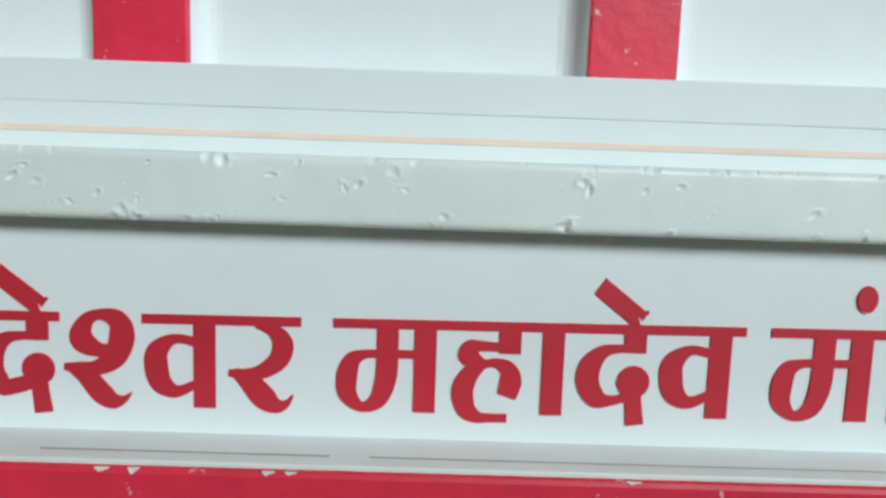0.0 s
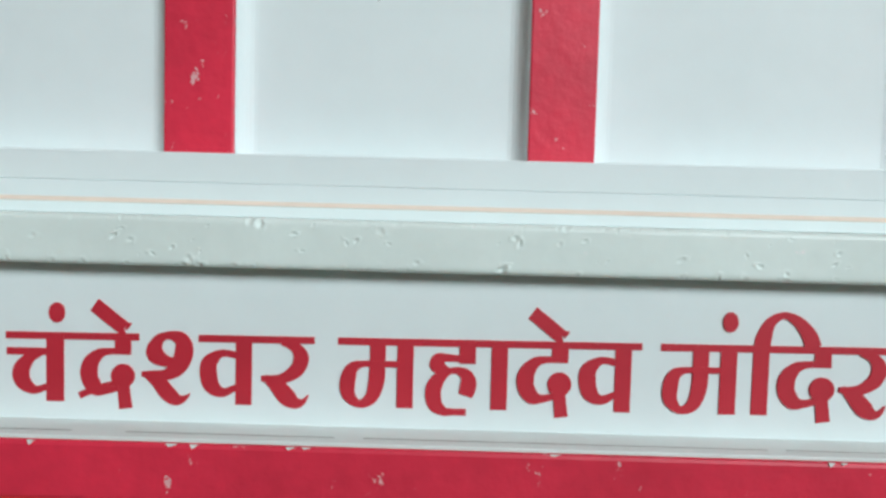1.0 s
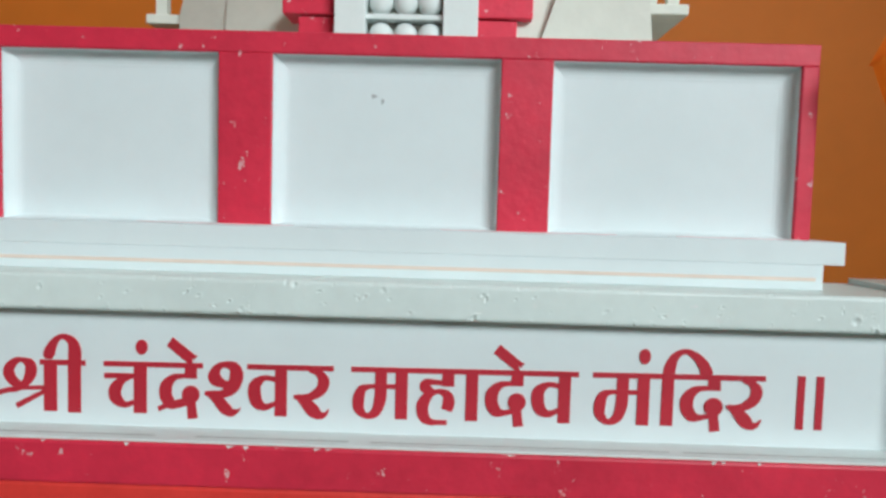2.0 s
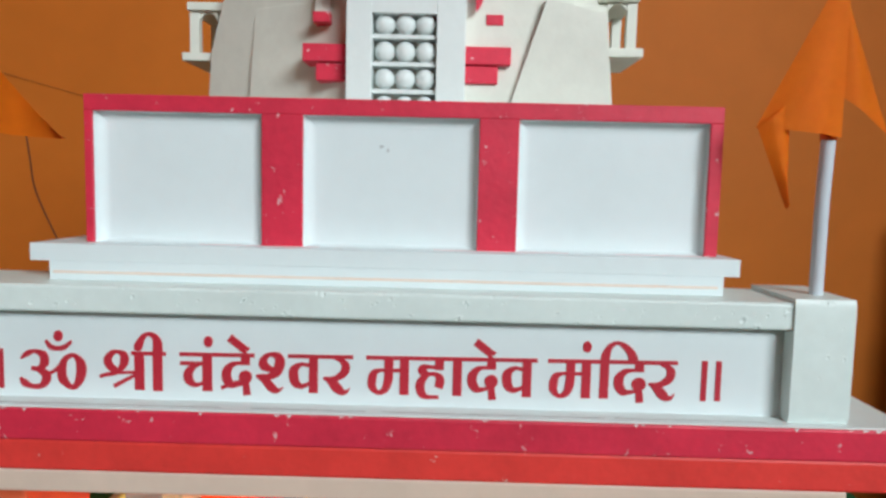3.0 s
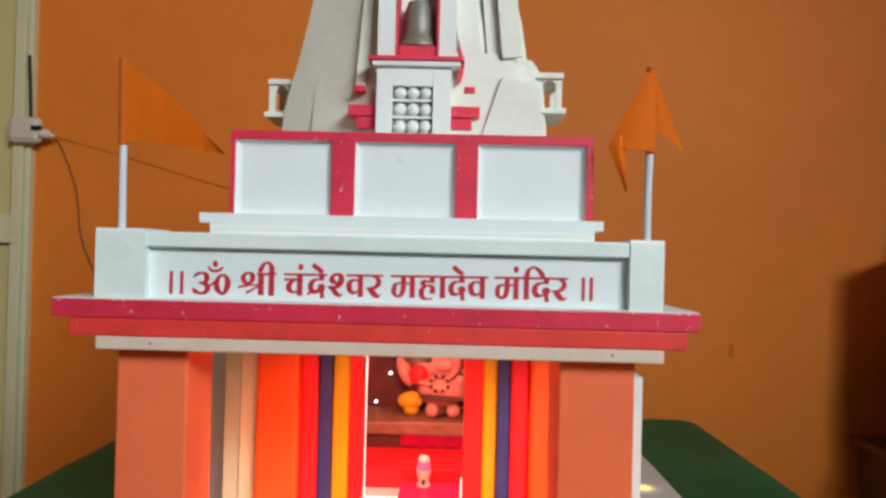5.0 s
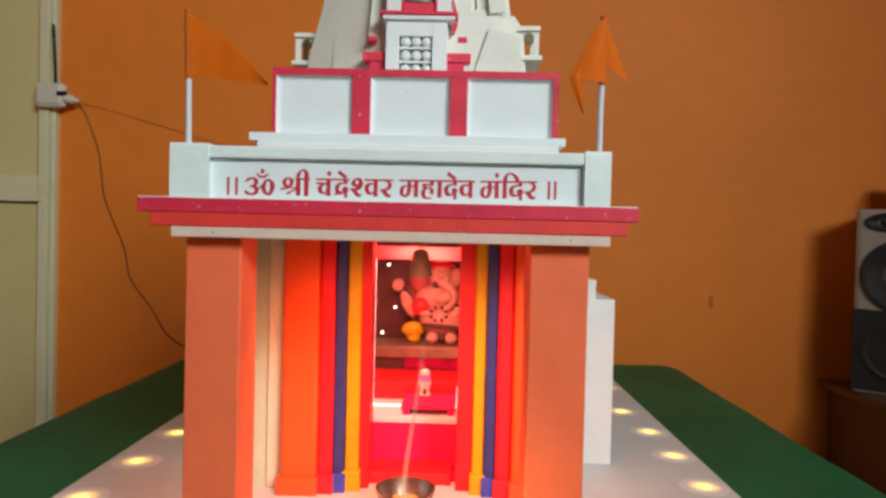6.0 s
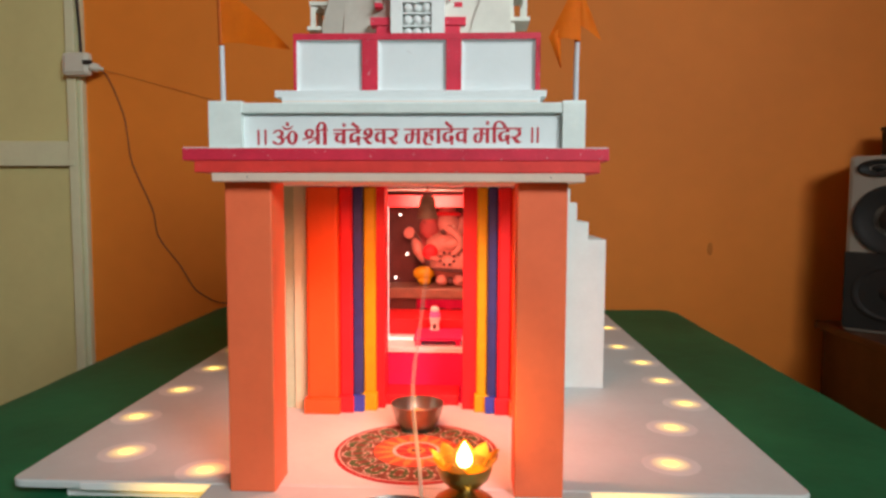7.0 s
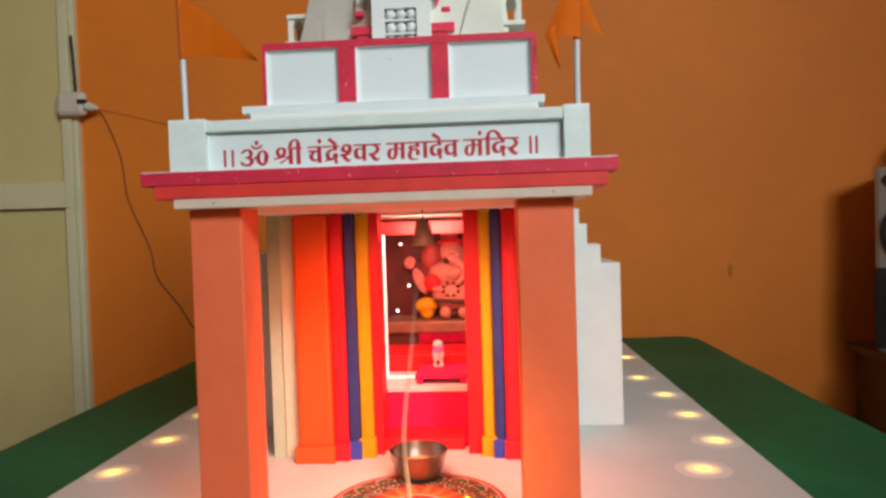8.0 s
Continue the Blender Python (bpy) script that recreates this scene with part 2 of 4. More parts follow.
# table with green cloth
def cloth():
    bm = bmesh.new()
    x0, x1, y0, y1, zt = -0.93, 0.93, -0.55, 1.835, -0.03
    nx, ny = 48, 64
    grid = []
    for j in range(ny + 1):
        row = []
        for i in range(nx + 1):
            x, y = x0 + (x1 - x0) * i / nx, y0 + (y1 - y0) * j / ny
            w = 0.004 * noise.noise(Vector((x * 3, y * 3, 1.7))) + 0.0015 * noise.noise(Vector((x * 11, y * 9, 4.0)))
            edge = max(abs(x) - 0.86, 0) / 0.07
            if 0.60 > abs(x) and y > 0.0:
                w = min(w, 0)
            row.append(bm.verts.new((x + 0.006 * noise.noise(Vector((y * 4, x, 0))) * (edge > 0.9), y, zt + w - 0.012 * edge ** 2)))
        grid.append(row)
    for j in range(ny):
        for i in range(nx):
            bm.faces.new((grid[j][i], grid[j][i + 1], grid[j + 1][i + 1], grid[j + 1][i]))
    ring = [grid[0][i] for i in range(nx + 1)] + [grid[j][nx] for j in range(1, ny + 1)] + [grid[ny][i] for i in range(nx - 1, -1, -1)] + [grid[j][0] for j in range(ny - 1, 0, -1)]
    prev = ring
    for s in range(1, 5):
        cur = []
        for k, v in enumerate(ring):
            out = Vector((v.co.x / 0.93, 0, 0)) if abs(v.co.x) > 0.9 else Vector((0, -1 if v.co.y < 0 else 0, 0))
            f = 0.016 * s / 4 * (1 + math.sin(k * 0.9) + 0.5 * math.sin(k * 2.3))
            cur.append(bm.verts.new((v.co.x + out.x * f, v.co.y + out.y * f, v.co.z - 0.16 * s)))
        for k in range(len(ring)):
            bm.faces.new((prev[k], prev[(k + 1) % len(ring)], cur[(k + 1) % len(ring)], cur[k]))
        prev = cur
    return bm
tb = thing("table", "sturdy dark wooden table hidden under a cloth", "table", (0, 0.75, ZF))
def tpart(n, b, m):
    b.transform(Matrix.Translation((0, -0.75, -ZF)))
    return part(n, b, m, tb)
tpart("tabletop", B(-0.9, 0.9, -0.52, 1.81, -0.09, -0.05, 0.003), WOOD)
for sx in (-1, 1):
    for y in (-0.45, 1.73):
        tpart("leg", B(sx * 0.82 - 0.03, sx * 0.82 + 0.03, y - 0.03, y + 0.03, ZF, -0.09, 0.003), WOOD)
solid("tablecloth", cloth(), CLOTH, "dark green smooth cloth draped over the table", "tablecloth", smooth=True)

# ---- white platform with lamps ----
pf = thing("platform", "white foam board platform with small lamps and painted-on glow", "platform", (0, 0.8, -0.03))
def ppart(n, b, m, lab=""):
    b.transform(Matrix.Translation((0, -0.8, 0.03)))
    return part(n, b, m, pf, lab)
def top_sheet():
    bm = B(-0.58, 0.59, 0.045, 1.66, -0.013, 0.0)
    es = [e for e in bm.edges if abs(e.verts[0].co.z - e.verts[1].co.z) > 0.01]
    bmesh.ops.bevel(bm, geom=es, offset=0.02, segments=5, affect="EDGES", profile=0.5)
    es = [e for e in bm.edges if e.calc_face_angle(0) > 1.0]
    bmesh.ops.bevel(bm, geom=es, offset=0.003, segments=2, affect="EDGES", profile=0.5)
    return bm
ppart("top_sheet", top_sheet(), SHEET)
for x0, x1, y0, y1 in ((-0.56, 0.56, 1.58, 1.62), (-0.56, -0.52, 0.10, 1.58), (0.52, 0.56, 0.10, 1.58), (-0.52, 0.52, 0.45, 0.49)):
    ppart("base_rail", B(x0, x1, y0, y1, -0.028, -0.013), FOAM)
ppart("porch_floor", B(-0.275, 0.275, -0.215, 0.043, -0.013, 0.0, 0.002), SHEET)
ppart("porch_base", B(-0.265, 0.265, -0.20, 0.043, -0.028, -0.013), FOAM)

def painted_glow(name, at, stretch, strength):
    """White foam with a painted glow: emission fading from at, no lamp behind."""
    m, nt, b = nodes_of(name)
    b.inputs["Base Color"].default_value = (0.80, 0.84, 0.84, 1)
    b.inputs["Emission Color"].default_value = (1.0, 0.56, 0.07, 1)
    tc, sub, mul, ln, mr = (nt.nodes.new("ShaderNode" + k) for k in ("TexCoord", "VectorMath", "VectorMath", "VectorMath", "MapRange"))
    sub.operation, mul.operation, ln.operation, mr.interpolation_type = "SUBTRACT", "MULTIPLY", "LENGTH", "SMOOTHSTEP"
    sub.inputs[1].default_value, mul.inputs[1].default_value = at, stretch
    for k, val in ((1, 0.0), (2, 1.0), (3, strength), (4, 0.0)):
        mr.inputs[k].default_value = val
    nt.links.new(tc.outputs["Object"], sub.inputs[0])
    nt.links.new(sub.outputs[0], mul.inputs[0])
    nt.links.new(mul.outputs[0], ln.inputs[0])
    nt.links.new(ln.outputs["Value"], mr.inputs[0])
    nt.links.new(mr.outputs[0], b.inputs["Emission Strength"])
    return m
# Yellow glow painted into edge and riser; no lamp is built behind them.
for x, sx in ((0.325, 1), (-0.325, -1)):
    gm = painted_glow("painted_glow_foam_edge", (x, -0.755, 0.024), (8.5, 8.0, 30.0), 1.5)
    ppart("painted_glow_edge", B(*sorted((sx * 0.275, sx * 0.47)), 0.0414, 0.0455, -0.0125, -0.0015, 0.0008), gm, "board edge with a yellow glow painted on")
    gm = painted_glow("painted_glow_foam_riser", (x, -0.735, 0.012), (8.0, 6.0, 30.0), 0.9)
    ppart("front_riser", B(*sorted((sx * 0.275, sx * 0.50)), 0.060, 0.070, -0.029, -0.013), gm, "foam riser with a yellow glow painted on")
led_sites = [(0.543, 1.29), (0.518, 1.008), (0.538, 0.824), (0.541, 0.650), (0.541, 0.475), (0.471, 0.327), (0.419, 0.153), (0.545, 1.52),
             (-0.534, 0.907), (-0.522, 0.706), (-0.523, 0.519), (-0.531, 0.337), (-0.460, 0.161), (-0.302, 0.092), (-0.534, 1.13), (-0.533, 1.36)]
lamp0 = None
for x, y in led_sites:
    if lamp0 is None:
        lamp0 = thing("led_lamp", "tiny warm glowing lamp set in the white board", "lamp", (x, y, 0), group="lamps along the platform")
        part("cap", lathe([(0.013, 0.0), (0.0125, 0.0012), (0.009, 0.0022), (0.004, 0.0027), (0.0, 0.0028)], 24), LED, lamp0, smooth=True)
        # Thin disc carrying the painted halo; only the cap is the lamp.
        part("halo_disc", lathe([(0.0450, 0.0), (0.0435, 0.0004), (0.030, 0.0006), (0.019, 0.0008), (0.0125, 0.001)], 32), HALO, lamp0, "flat disc with the lamp's halo painted as emission")
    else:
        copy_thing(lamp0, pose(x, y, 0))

# ---- the shrine ----
T = thing("shrine", "miniature white, red and saffron temple model on a platform", "shrine", (0, 0.3, 0))
def sp(n, b, m, lab="", par=None, smooth=False):
    b.transform(Matrix.Translation((0, -0.3, 0)))
    return part(n, b, m, par or T, lab, smooth)

def dented(x0, x1, y0, y1, z0, z1, count, seed):
    """A foam bar whose front is pitted by small dents and rounded at its edges."""
    rnd = random.Random(seed)
    nx, nz = int((x1 - x0) / 0.00045), max(30, int((z1 - z0) / 0.00065))
    pits = [(rnd.uniform(x0, x1), z0 + (z1 - z0) * rnd.choice((rnd.random(), rnd.random(), 0.03, 0.97)), rnd.uniform(0.0005, 0.0015) * rnd.choice((1, 1, 1.4)), rnd.uniform(0.3, 1.0), rnd.uniform(0, math.pi), rnd.uniform(1.0, 2.4)) for _ in range(count)]
    cells = collections.defaultdict(list)
    for p in pits:
        for c in range(int((p[0] - 0.005) * 200), int((p[0] + 0.005) * 200) + 1):
            cells[c].append(p)
    bm = bmesh.new()
    g = []
    for j in range(nz + 1):
        row = []
        for i in range(nx + 1):
            x, z = x0 + (x1 - x0) * i / nx, z0 + (z1 - z0) * j / nz
            y = y0 + 0.00010 * noise.noise(Vector((x * 120, z * 160, seed))) + 0.0012 * (abs(j / nz - 0.5) * 2) ** 14
            for px, pz, r, h, turn, long in cells[int(x * 200)]:
                wob = 0.7 + 1.3 * noise.noise(Vector((x * 900, z * 900, px * 50)))
                dx, dz = x - px, z - pz
                a, b = dx * math.cos(turn) + dz * math.sin(turn), (dz * math.cos(turn) - dx * math.sin(turn)) * long
                d = (a * a + b * b) / r ** 2 * (1 + wob)
                if d < 6:
                    lip = 0.5 + 0.5 * a / (abs(a) + abs(b) + 1e-6)
                    y += h * r * (0.34 * math.exp(-1.8 * d) - 0.20 * lip * math.exp(-6 * (d ** 0.5 - 1.2) ** 2))
            row.append(bm.verts.new((x, y, z)))
        g.append(row)
    for j in range(nz):
        for i in range(nx):
            bm.faces.new((g[j][i], g[j][i + 1], g[j + 1][i + 1], g[j + 1][i]))
    lo = [bm.verts.new((x, y1, z)) for x, z in ((x0, z0), (x1, z0), (x1, z1), (x0, z1))]
    bm.faces.new(lo)
    bm.faces.new([lo[1], lo[0]] + g[0])
    bm.faces.new([lo[3], lo[2]] + g[-1][::-1])
    bm.faces.new([lo[0], lo[3]] + [r[0] for r in g][::-1])
    bm.faces.new([lo[2], lo[1]] + [r[-1] for r in g])
    return bm

# porch
for x0, x1 in ((-0.238, -0.173), (0.164, 0.232)):
    sp("porch_pillar", B(x0, x1, 0.02, 0.086, 0.0, 0.4385, 0.002), SAFFRON, "square saffron painted pillar")
sp("lintel", B(-0.247, 0.251, -0.003, 0.26, 0.4385, 0.4505, 0.0015), CREAM, "thin cream board under the cornice")
sp("cornice", B(-0.270, 0.270, -0.0045, 0.26, 0.4505, 0.4665, 0.0015), RED_LIT, "orange-red lower cornice with the porch glow painted in")
sp("cornice", B(-0.285, 0.281, -0.006, 0.26, 0.4665, 0.4827, 0.0012), RED, "red painted upper cornice")
sp("cornice_cap", B(-0.284, 0.280, -0.0052, 0.26, 0.4827, 0.4839, 0.0003), WHITE, "chipped white top board")
for x0, x1, seed in ((-0.25, -0.2055, 8), (0.2205, 0.25, 9)):
    sp("parapet_block", dented(x0, x1, -0.001, 0.05, 0.4839, 0.5455, 14, seed), FOAM, "white painted foam end block")
panel = sp("name_panel", B(-0.2055, 0.2205, 0.009, 0.03, 0.4839, 0.5295), PANEL, "white panel with red lettering")
for x0, x1 in ((-0.19, -0.06), (-0.045, 0.012), (0.02, 0.13), (0.135, 0.21)):
    sp("pencil_line", B(x0, x1, -0.00125, -0.0010, 0.4839, 0.48405), GREY, "thin grey pencil line", panel)
sp("beam", dented(-0.2055, 0.2205, 0.0007, 0.05, 0.5295, 0.5432, 210, 5), FOAM, "dented white foam beam")
sp("roof_deck", B(-0.106, 0.164, 0.052, 0.37, 0.4839, 0.5425), WHITE)
sp("sanctum_roof", B(-0.255, 0.255, 0.26, 1.10, 0.4387, 0.4505), WHITE)
sp("roof_riser", B(-0.106, 0.164, 0.26, 0.37, 0.4505, 0.4839), WHITE)

# drum with three framed panels
sp("base_board", B(-0.156, 0.193, 0.0191, 0.30, 0.5432, 0.5530, 0.0003), PANEL, "thin pale board under the drum")
drum = sp("drum", B(-0.166, 0.201, 0.0190, 0.36, 0.5530, 0.5620, 0.0004), PANEL, "white stepped base boards")
FY = 0.032
def frame_bm():
    bm = bmesh.new()
    z0, z1 = 0.5620, 0.6405
    for x0, x1 in ((-0.1432, -0.1389), (-0.0490, -0.0270), (0.0660, 0.0870), (0.1868, 0.1936)):
        block(bm, x0, x1, FY, FY + 0.017, z0, 0.6318, 0.0005)
    block(bm, -0.1432, 0.1936, FY, FY + 0.027, 0.6318, z1, 0.0005)
    return bm
sp("panel_frame", frame_bm(), RED, "chipped red painted frame", drum)
def cove(x0, x1, z0, z1, n=7, w=0.0060):
    """Hollow moulding that leads from the frame down to the sunk panel."""
    bm = bmesh.new()
    rings = []
    for k in range(n + 1):
        a = k / n * math.pi / 2
        d, y = w * (1 - math.cos(a)), FY + 0.0018 + 0.0049 * math.sin(a)
        rings.append([bm.verts.new((x, y, z)) for x, z in ((x0 + d, z0 + d * 0.3), (x1 - d, z0 + d * 0.3), (x1 - d, z1 - d), (x0 + d, z1 - d))])
    rings.append([bm.verts.new((x, FY + 0.0069, z)) for x, z in ((x0, z0), (x1, z0), (x1, z1), (x0, z1))])
    for a, b in zip(rings, rings[1:] + rings[:1]):
        for k in range(4):
            bm.faces.new((a[k], a[(k + 1) % 4], b[(k + 1) % 4], b[k]))
    return bm
for x0, x1 in ((-0.1389, -0.0490), (-0.0270, 0.0660), (0.0870, 0.1868)):
    sp("panel", B(x0, x1, FY + 0.0068, FY + 0.021, 0.5620, 0.6318), PANEL, "recessed white panel", drum)
    sp("cove", cove(x0, x1, 0.5620, 0.6318), PANEL, "rounded white inner edge", drum)
sp("drum_top", B(-0.1405, 0.1910, FY + 0.0275, 0.36, 0.632, 0.638, 0.001), WHITE, "", drum)
for x0, x1 in ((-0.1425, -0.1365), (0.1870, 0.1930)):
    sp("drum_side", B(x0, x1, FY + 0.0275, 0.36, 0.5620, 0.6318, 0.0005), WHITE, "", drum)

# pencil line and red paint that has run along the joints
PENCIL = mat("orange_pencil", (0.86, 0.72, 0.62), 0.7, bump=0)
BLEED = mat("pink_paint_smear", (0.85, 0.64, 0.65), 0.6, var=0.1, scale=60, bump=0)
sp("pencil_line", B(-0.154, 0.190, 0.0188, 0.0196, 0.5466, 0.5480, 0.0002), PENCIL, "faint orange pencil line", drum)
for x0, x1 in ((-0.082, -0.018), (0.043, 0.115), (0.140, 0.190)):
    sp("paint_smear", B(x0, x1, 0.0316, 0.0340, 0.5620, 0.56225), BLEED, "thin smear of red paint", drum)

# small marks
def mark(n, x, y, z, rx, rz, m, par, lab):
    bm = lathe([(0.0, 0.0), (1.0, 0.0), (0.8, 1.0), (0.0, 1.0)], 9)
    for v in bm.verts:
        a = math.atan2(v.co.y, v.co.x)
        k = 1 + 0.3 * math.sin(3 * a + x * 90) + 0.2 * math.sin(5 * a)
        v.co = Vector((x + v.co.x * rx * k, y - 0.0003 * v.co.z, z + v.co.y * rz * k))
    sp(n, bm, m, lab, par)
SMUDGE = mat("grey_smudge", (0.50, 0.53, 0.53), 0.7, bump=0)
mark("smudge", 0.014, 0.0388, 0.6165, 0.0013, 0.0009, SMUDGE, drum, "small grey smudge")
mark("smudge", 0.0175, 0.0388, 0.6145, 0.0007, 0.0012, SMUDGE, drum, "small grey smudge")
mark("nail_head", -0.198, -0.003, 0.4445, 0.0011, 0.0011, DARK, None, "dark nail head in the lintel")
mark("nail_head", 0.206, -0.003, 0.4450, 0.0011, 0.0011, DARK, None, "dark nail head in the lintel")
mark("nick", 0.349, 0.60, 0.006, 0.005, 0.0018, SMUDGE, None, "small dark nick in the foam")

# paint chipped off along the cornice edge
rnd = random.Random(11)
for k in range(26):
    x, w = rnd.uniform(-0.27, 0.27), rnd.uniform(0.0008, 0.0034)
    bm = bmesh.new()
    low = rnd.uniform(0.0003, 0.0013)
    pts = [(x, 0.4826), (x + w * 0.3, 0.4826 - low), (x + w * 0.62, 0.4826 - low * rnd.uniform(0.3, 0.9)), (x + w, 0.4826)]
    a = [bm.verts.new((px, -0.0062, pz)) for px, pz in pts]
    b = [bm.verts.new((px, -0.0056, pz)) for px, pz in pts]
    bm.faces.new(a)
    bm.faces.new(b[::-1])
    for i in range(4):
        bm.faces.new((a[i], b[i], b[(i + 1) % 4], a[(i + 1) % 4]))
    sp("chip", bm, WHITE)

# tower
def st(n, b, m, lab="", par=None, smooth=False):
    b.transform(Matrix.Translation((0.0167, 0.060, 0.714)) @ Matrix.Diagonal((1.115, 1.0, 1.115, 1.0)) @ Matrix.Translation((-0.030, 0.0, -0.686)))
    return sp(n, b, m, lab, par, smooth)
CX, CY = 0.029, 0.245
def square_rings(levels, cx=CX, cy=CY):
    bm = bmesh.new()
    rings = []
    for z, h, k in levels:
        s, c = h, h * k
        pts = [(-c, -s), (c, -s), (c, -c * 0 - s * 0.93), (s * 0.93, -s * 0.93), (s * 0.93, -c), (s, -c), (s, c), (s * 0.93, c), (s * 0.93, s * 0.93), (c, s * 0.93), (c, s), (-c, s), (-c, s * 0.93), (-s * 0.93, s * 0.93), (-s * 0.93, c), (-s, c), (-s, -c), (-s * 0.93, -c), (-s * 0.93, -s * 0.93), (-c, -s * 0.93)]
        pts.insert(1, (-s * 0.25, -s))
        # the front falls back towards one corner
        rings.append([bm.verts.new((cx + x, cy + y + (0.6 * max(0.0, -x - s * 0.25) if y < -s * 0.5 else 0.0), z)) for x, y in pts])
    n = len(rings[0])
    for a, b in zip(rings, rings[1:]):
        for k in range(n):
            bm.faces.new((a[k], a[(k + 1) % n], b[(k + 1) % n], b[k]))
    bm.faces.new(list(reversed(rings[0])))
    bm.faces.new(rings[-1])
    return bm
st("tower_base", square_rings([(0.580, 0.141, 0.8), (0.64, 0.139, 0.8), (0.700, 0.1345, 0.8), (0.716, 0.130, 0.8), (0.728, 0.1225, 0.8)]), TOWER, "white tapering tower base")
tw = st("tower", square_rings([(0.715, 0.122, 0.6), (0.74, 0.119, 0.6), (0.775, 0.114, 0.6), (0.84, 0.099, 0.6), (0.92, 0.070, 0.6), (0.98, 0.045, 0.6), (1.0, 0.03, 0.6)]), TOWER, "white curved temple tower")
st("finial", lathe([(0.03, 0), (0.042, 0.008), (0.042, 0.016), (0.02, 0.024), (0.012, 0.04), (0.02, 0.05), (0.004, 0.075), (0.0, 0.09)], 24, (CX, CY, 1.0)), RED, "", tw, True)
# upright ribs and leaf plates on the tower's front
def slab_between(p, q, w, y, d):
    """A flat bar from p to q in the x-z plane, w wide, its front at y."""
    bm = bmesh.new()
    p, q = Vector((p[0], 0, p[1])), Vector((q[0], 0, q[1]))
    s = (q - p).cross(Vector((0, 1, 0))).normalized() * w / 2
    f = [bm.verts.new((v.x, y, v.z)) for v in (p - s, p + s, q + s, q - s)]
    b = [bm.verts.new((v.x, y + d, v.z)) for v in (p - s, p + s, q + s, q - s)]
    bm.faces.new(f)
    bm.faces.new(list(reversed(b)))
    for k in range(4):
        bm.faces.new((f[k], b[k], b[(k + 1) % 4], f[(k + 1) % 4]))
    return bm
for sx in (-1, 1):
    if sx < 0:
        st("rib", slab_between((CX - 0.054, 0.690), (CX - 0.046, 0.80), 0.010, 0.116, 0.05), TOWER, "", tw)
    else:
        st("rib", slab_between((CX + 0.062, 0.665), (CX + 0.050, 0.80), 0.022, 0.119, 0.05), TOWER, "", tw)
        st("rib", slab_between((CX + 0.092, 0.66), (CX + 0.079, 0.80), 0.022, 0.124, 0.05), TOWER, "", tw)
    if sx > 0:
        st("leaf_plate", slab_between((CX + sx * 0.100, 0.722), (CX + sx * 0.092, 0.80), 0.020, 0.112, 0.006), TOWER, "white leaf shaped plate", tw)
    # slanted fin that falls towards the corner
    bm = bmesh.new()
    tri = [(CX + 0.064, 0.620), (CX + 0.134, 0.620), (CX + 0.127, 0.690), (CX + 0.090, 0.700)] if sx > 0 else [(CX - 0.030, 0.600), (CX - 0.152, 0.600), (CX - 0.146, 0.675), (CX - 0.127, 0.735), (CX - 0.109, 0.805), (CX - 0.030, 0.805)]
    back = [0.0 if sx > 0 else 0.6 * max(0.0, CX - x - 0.031) for x, z in tri]
    a = [bm.verts.new((x, (0.102 if sx > 0 else 0.1090) + d, z)) for (x, z), d in zip(tri, back)]
    b = [bm.verts.new((x, 0.125 + d, z)) for (x, z), d in zip(tri, back)]
    bm.faces.new(a)
    bm.faces.new(list(reversed(b)))
    for k in range(len(tri)):
        bm.faces.new((a[k], b[k], b[(k + 1) % len(tri)], a[(k + 1) % len(tri)]))
    st("corner_fin", bm, TOWER, "white sloping fin", tw)
    # small balcony with an arched opening
    def out(n):
        return CX + sx * n * (1.0 if sx > 0 else 1.075)
    by = 0.0 if sx > 0 else 0.053
    bal = st("balcony", B(*sorted((out(0.120), out(0.158))), by + 0.13, by + 0.20, 0.669, 0.675, 0.0008), TOWER, "small white side balcony")
    st("roof", B(*sorted((out(0.120), out(0.155))), by + 0.132, by + 0.198, 0.706, 0.712, 0.0008), TOWER, "", bal)
    for y in (0.136, 0.186):
        st("post", B(*sorted((out(0.1475), out(0.1540))), by + y, by + y + 0.007, 0.675, 0.706), TOWER, "", bal)
    xc, w, h = out(0.141), 0.007, 0.008
    cut = [(xc - w * math.cos(math.pi * k / 9), 0.697 + h * math.sin(math.pi * k / 9)) for k in range(10)]
    bm = bmesh.new()
    ff = [[bm.verts.new((x, y, z)) for x, z in cut + [(xc + w, 0.7065), (xc - w, 0.7065)]] for y in (by + 0.137, by + 0.142)]
    bm.faces.new(ff[0])
    bm.faces.new(list(reversed(ff[1])))
    for k in range(12):
        bm.faces.new((ff[0][k], ff[1][k], ff[1][(k + 1) % 12], ff[0][(k + 1) % 12]))
    st("arch", bm, TOWER, "", bal)
    # red stepped brackets beside the lattice column
    st("bracket", B(*sorted((0.031 + sx * 0.036, 0.031 + sx * 0.066)), 0.100, 0.125, 0.6575, 0.6685, 0.0006), RED, "red stepped bracket")
    st("bracket", B(*sorted((0.031 + sx * 0.036, 0.031 + sx * 0.058)), 0.103, 0.125, 0.646, 0.657, 0.0006), RED, "red stepped bracket")
    st("red_block", B(*sorted((0.031 + sx * 0.050, 0.031 + sx * 0.061)), 0.108, 0.125, 0.6835, 0.690, 0.0004), RED, "small red painted block")

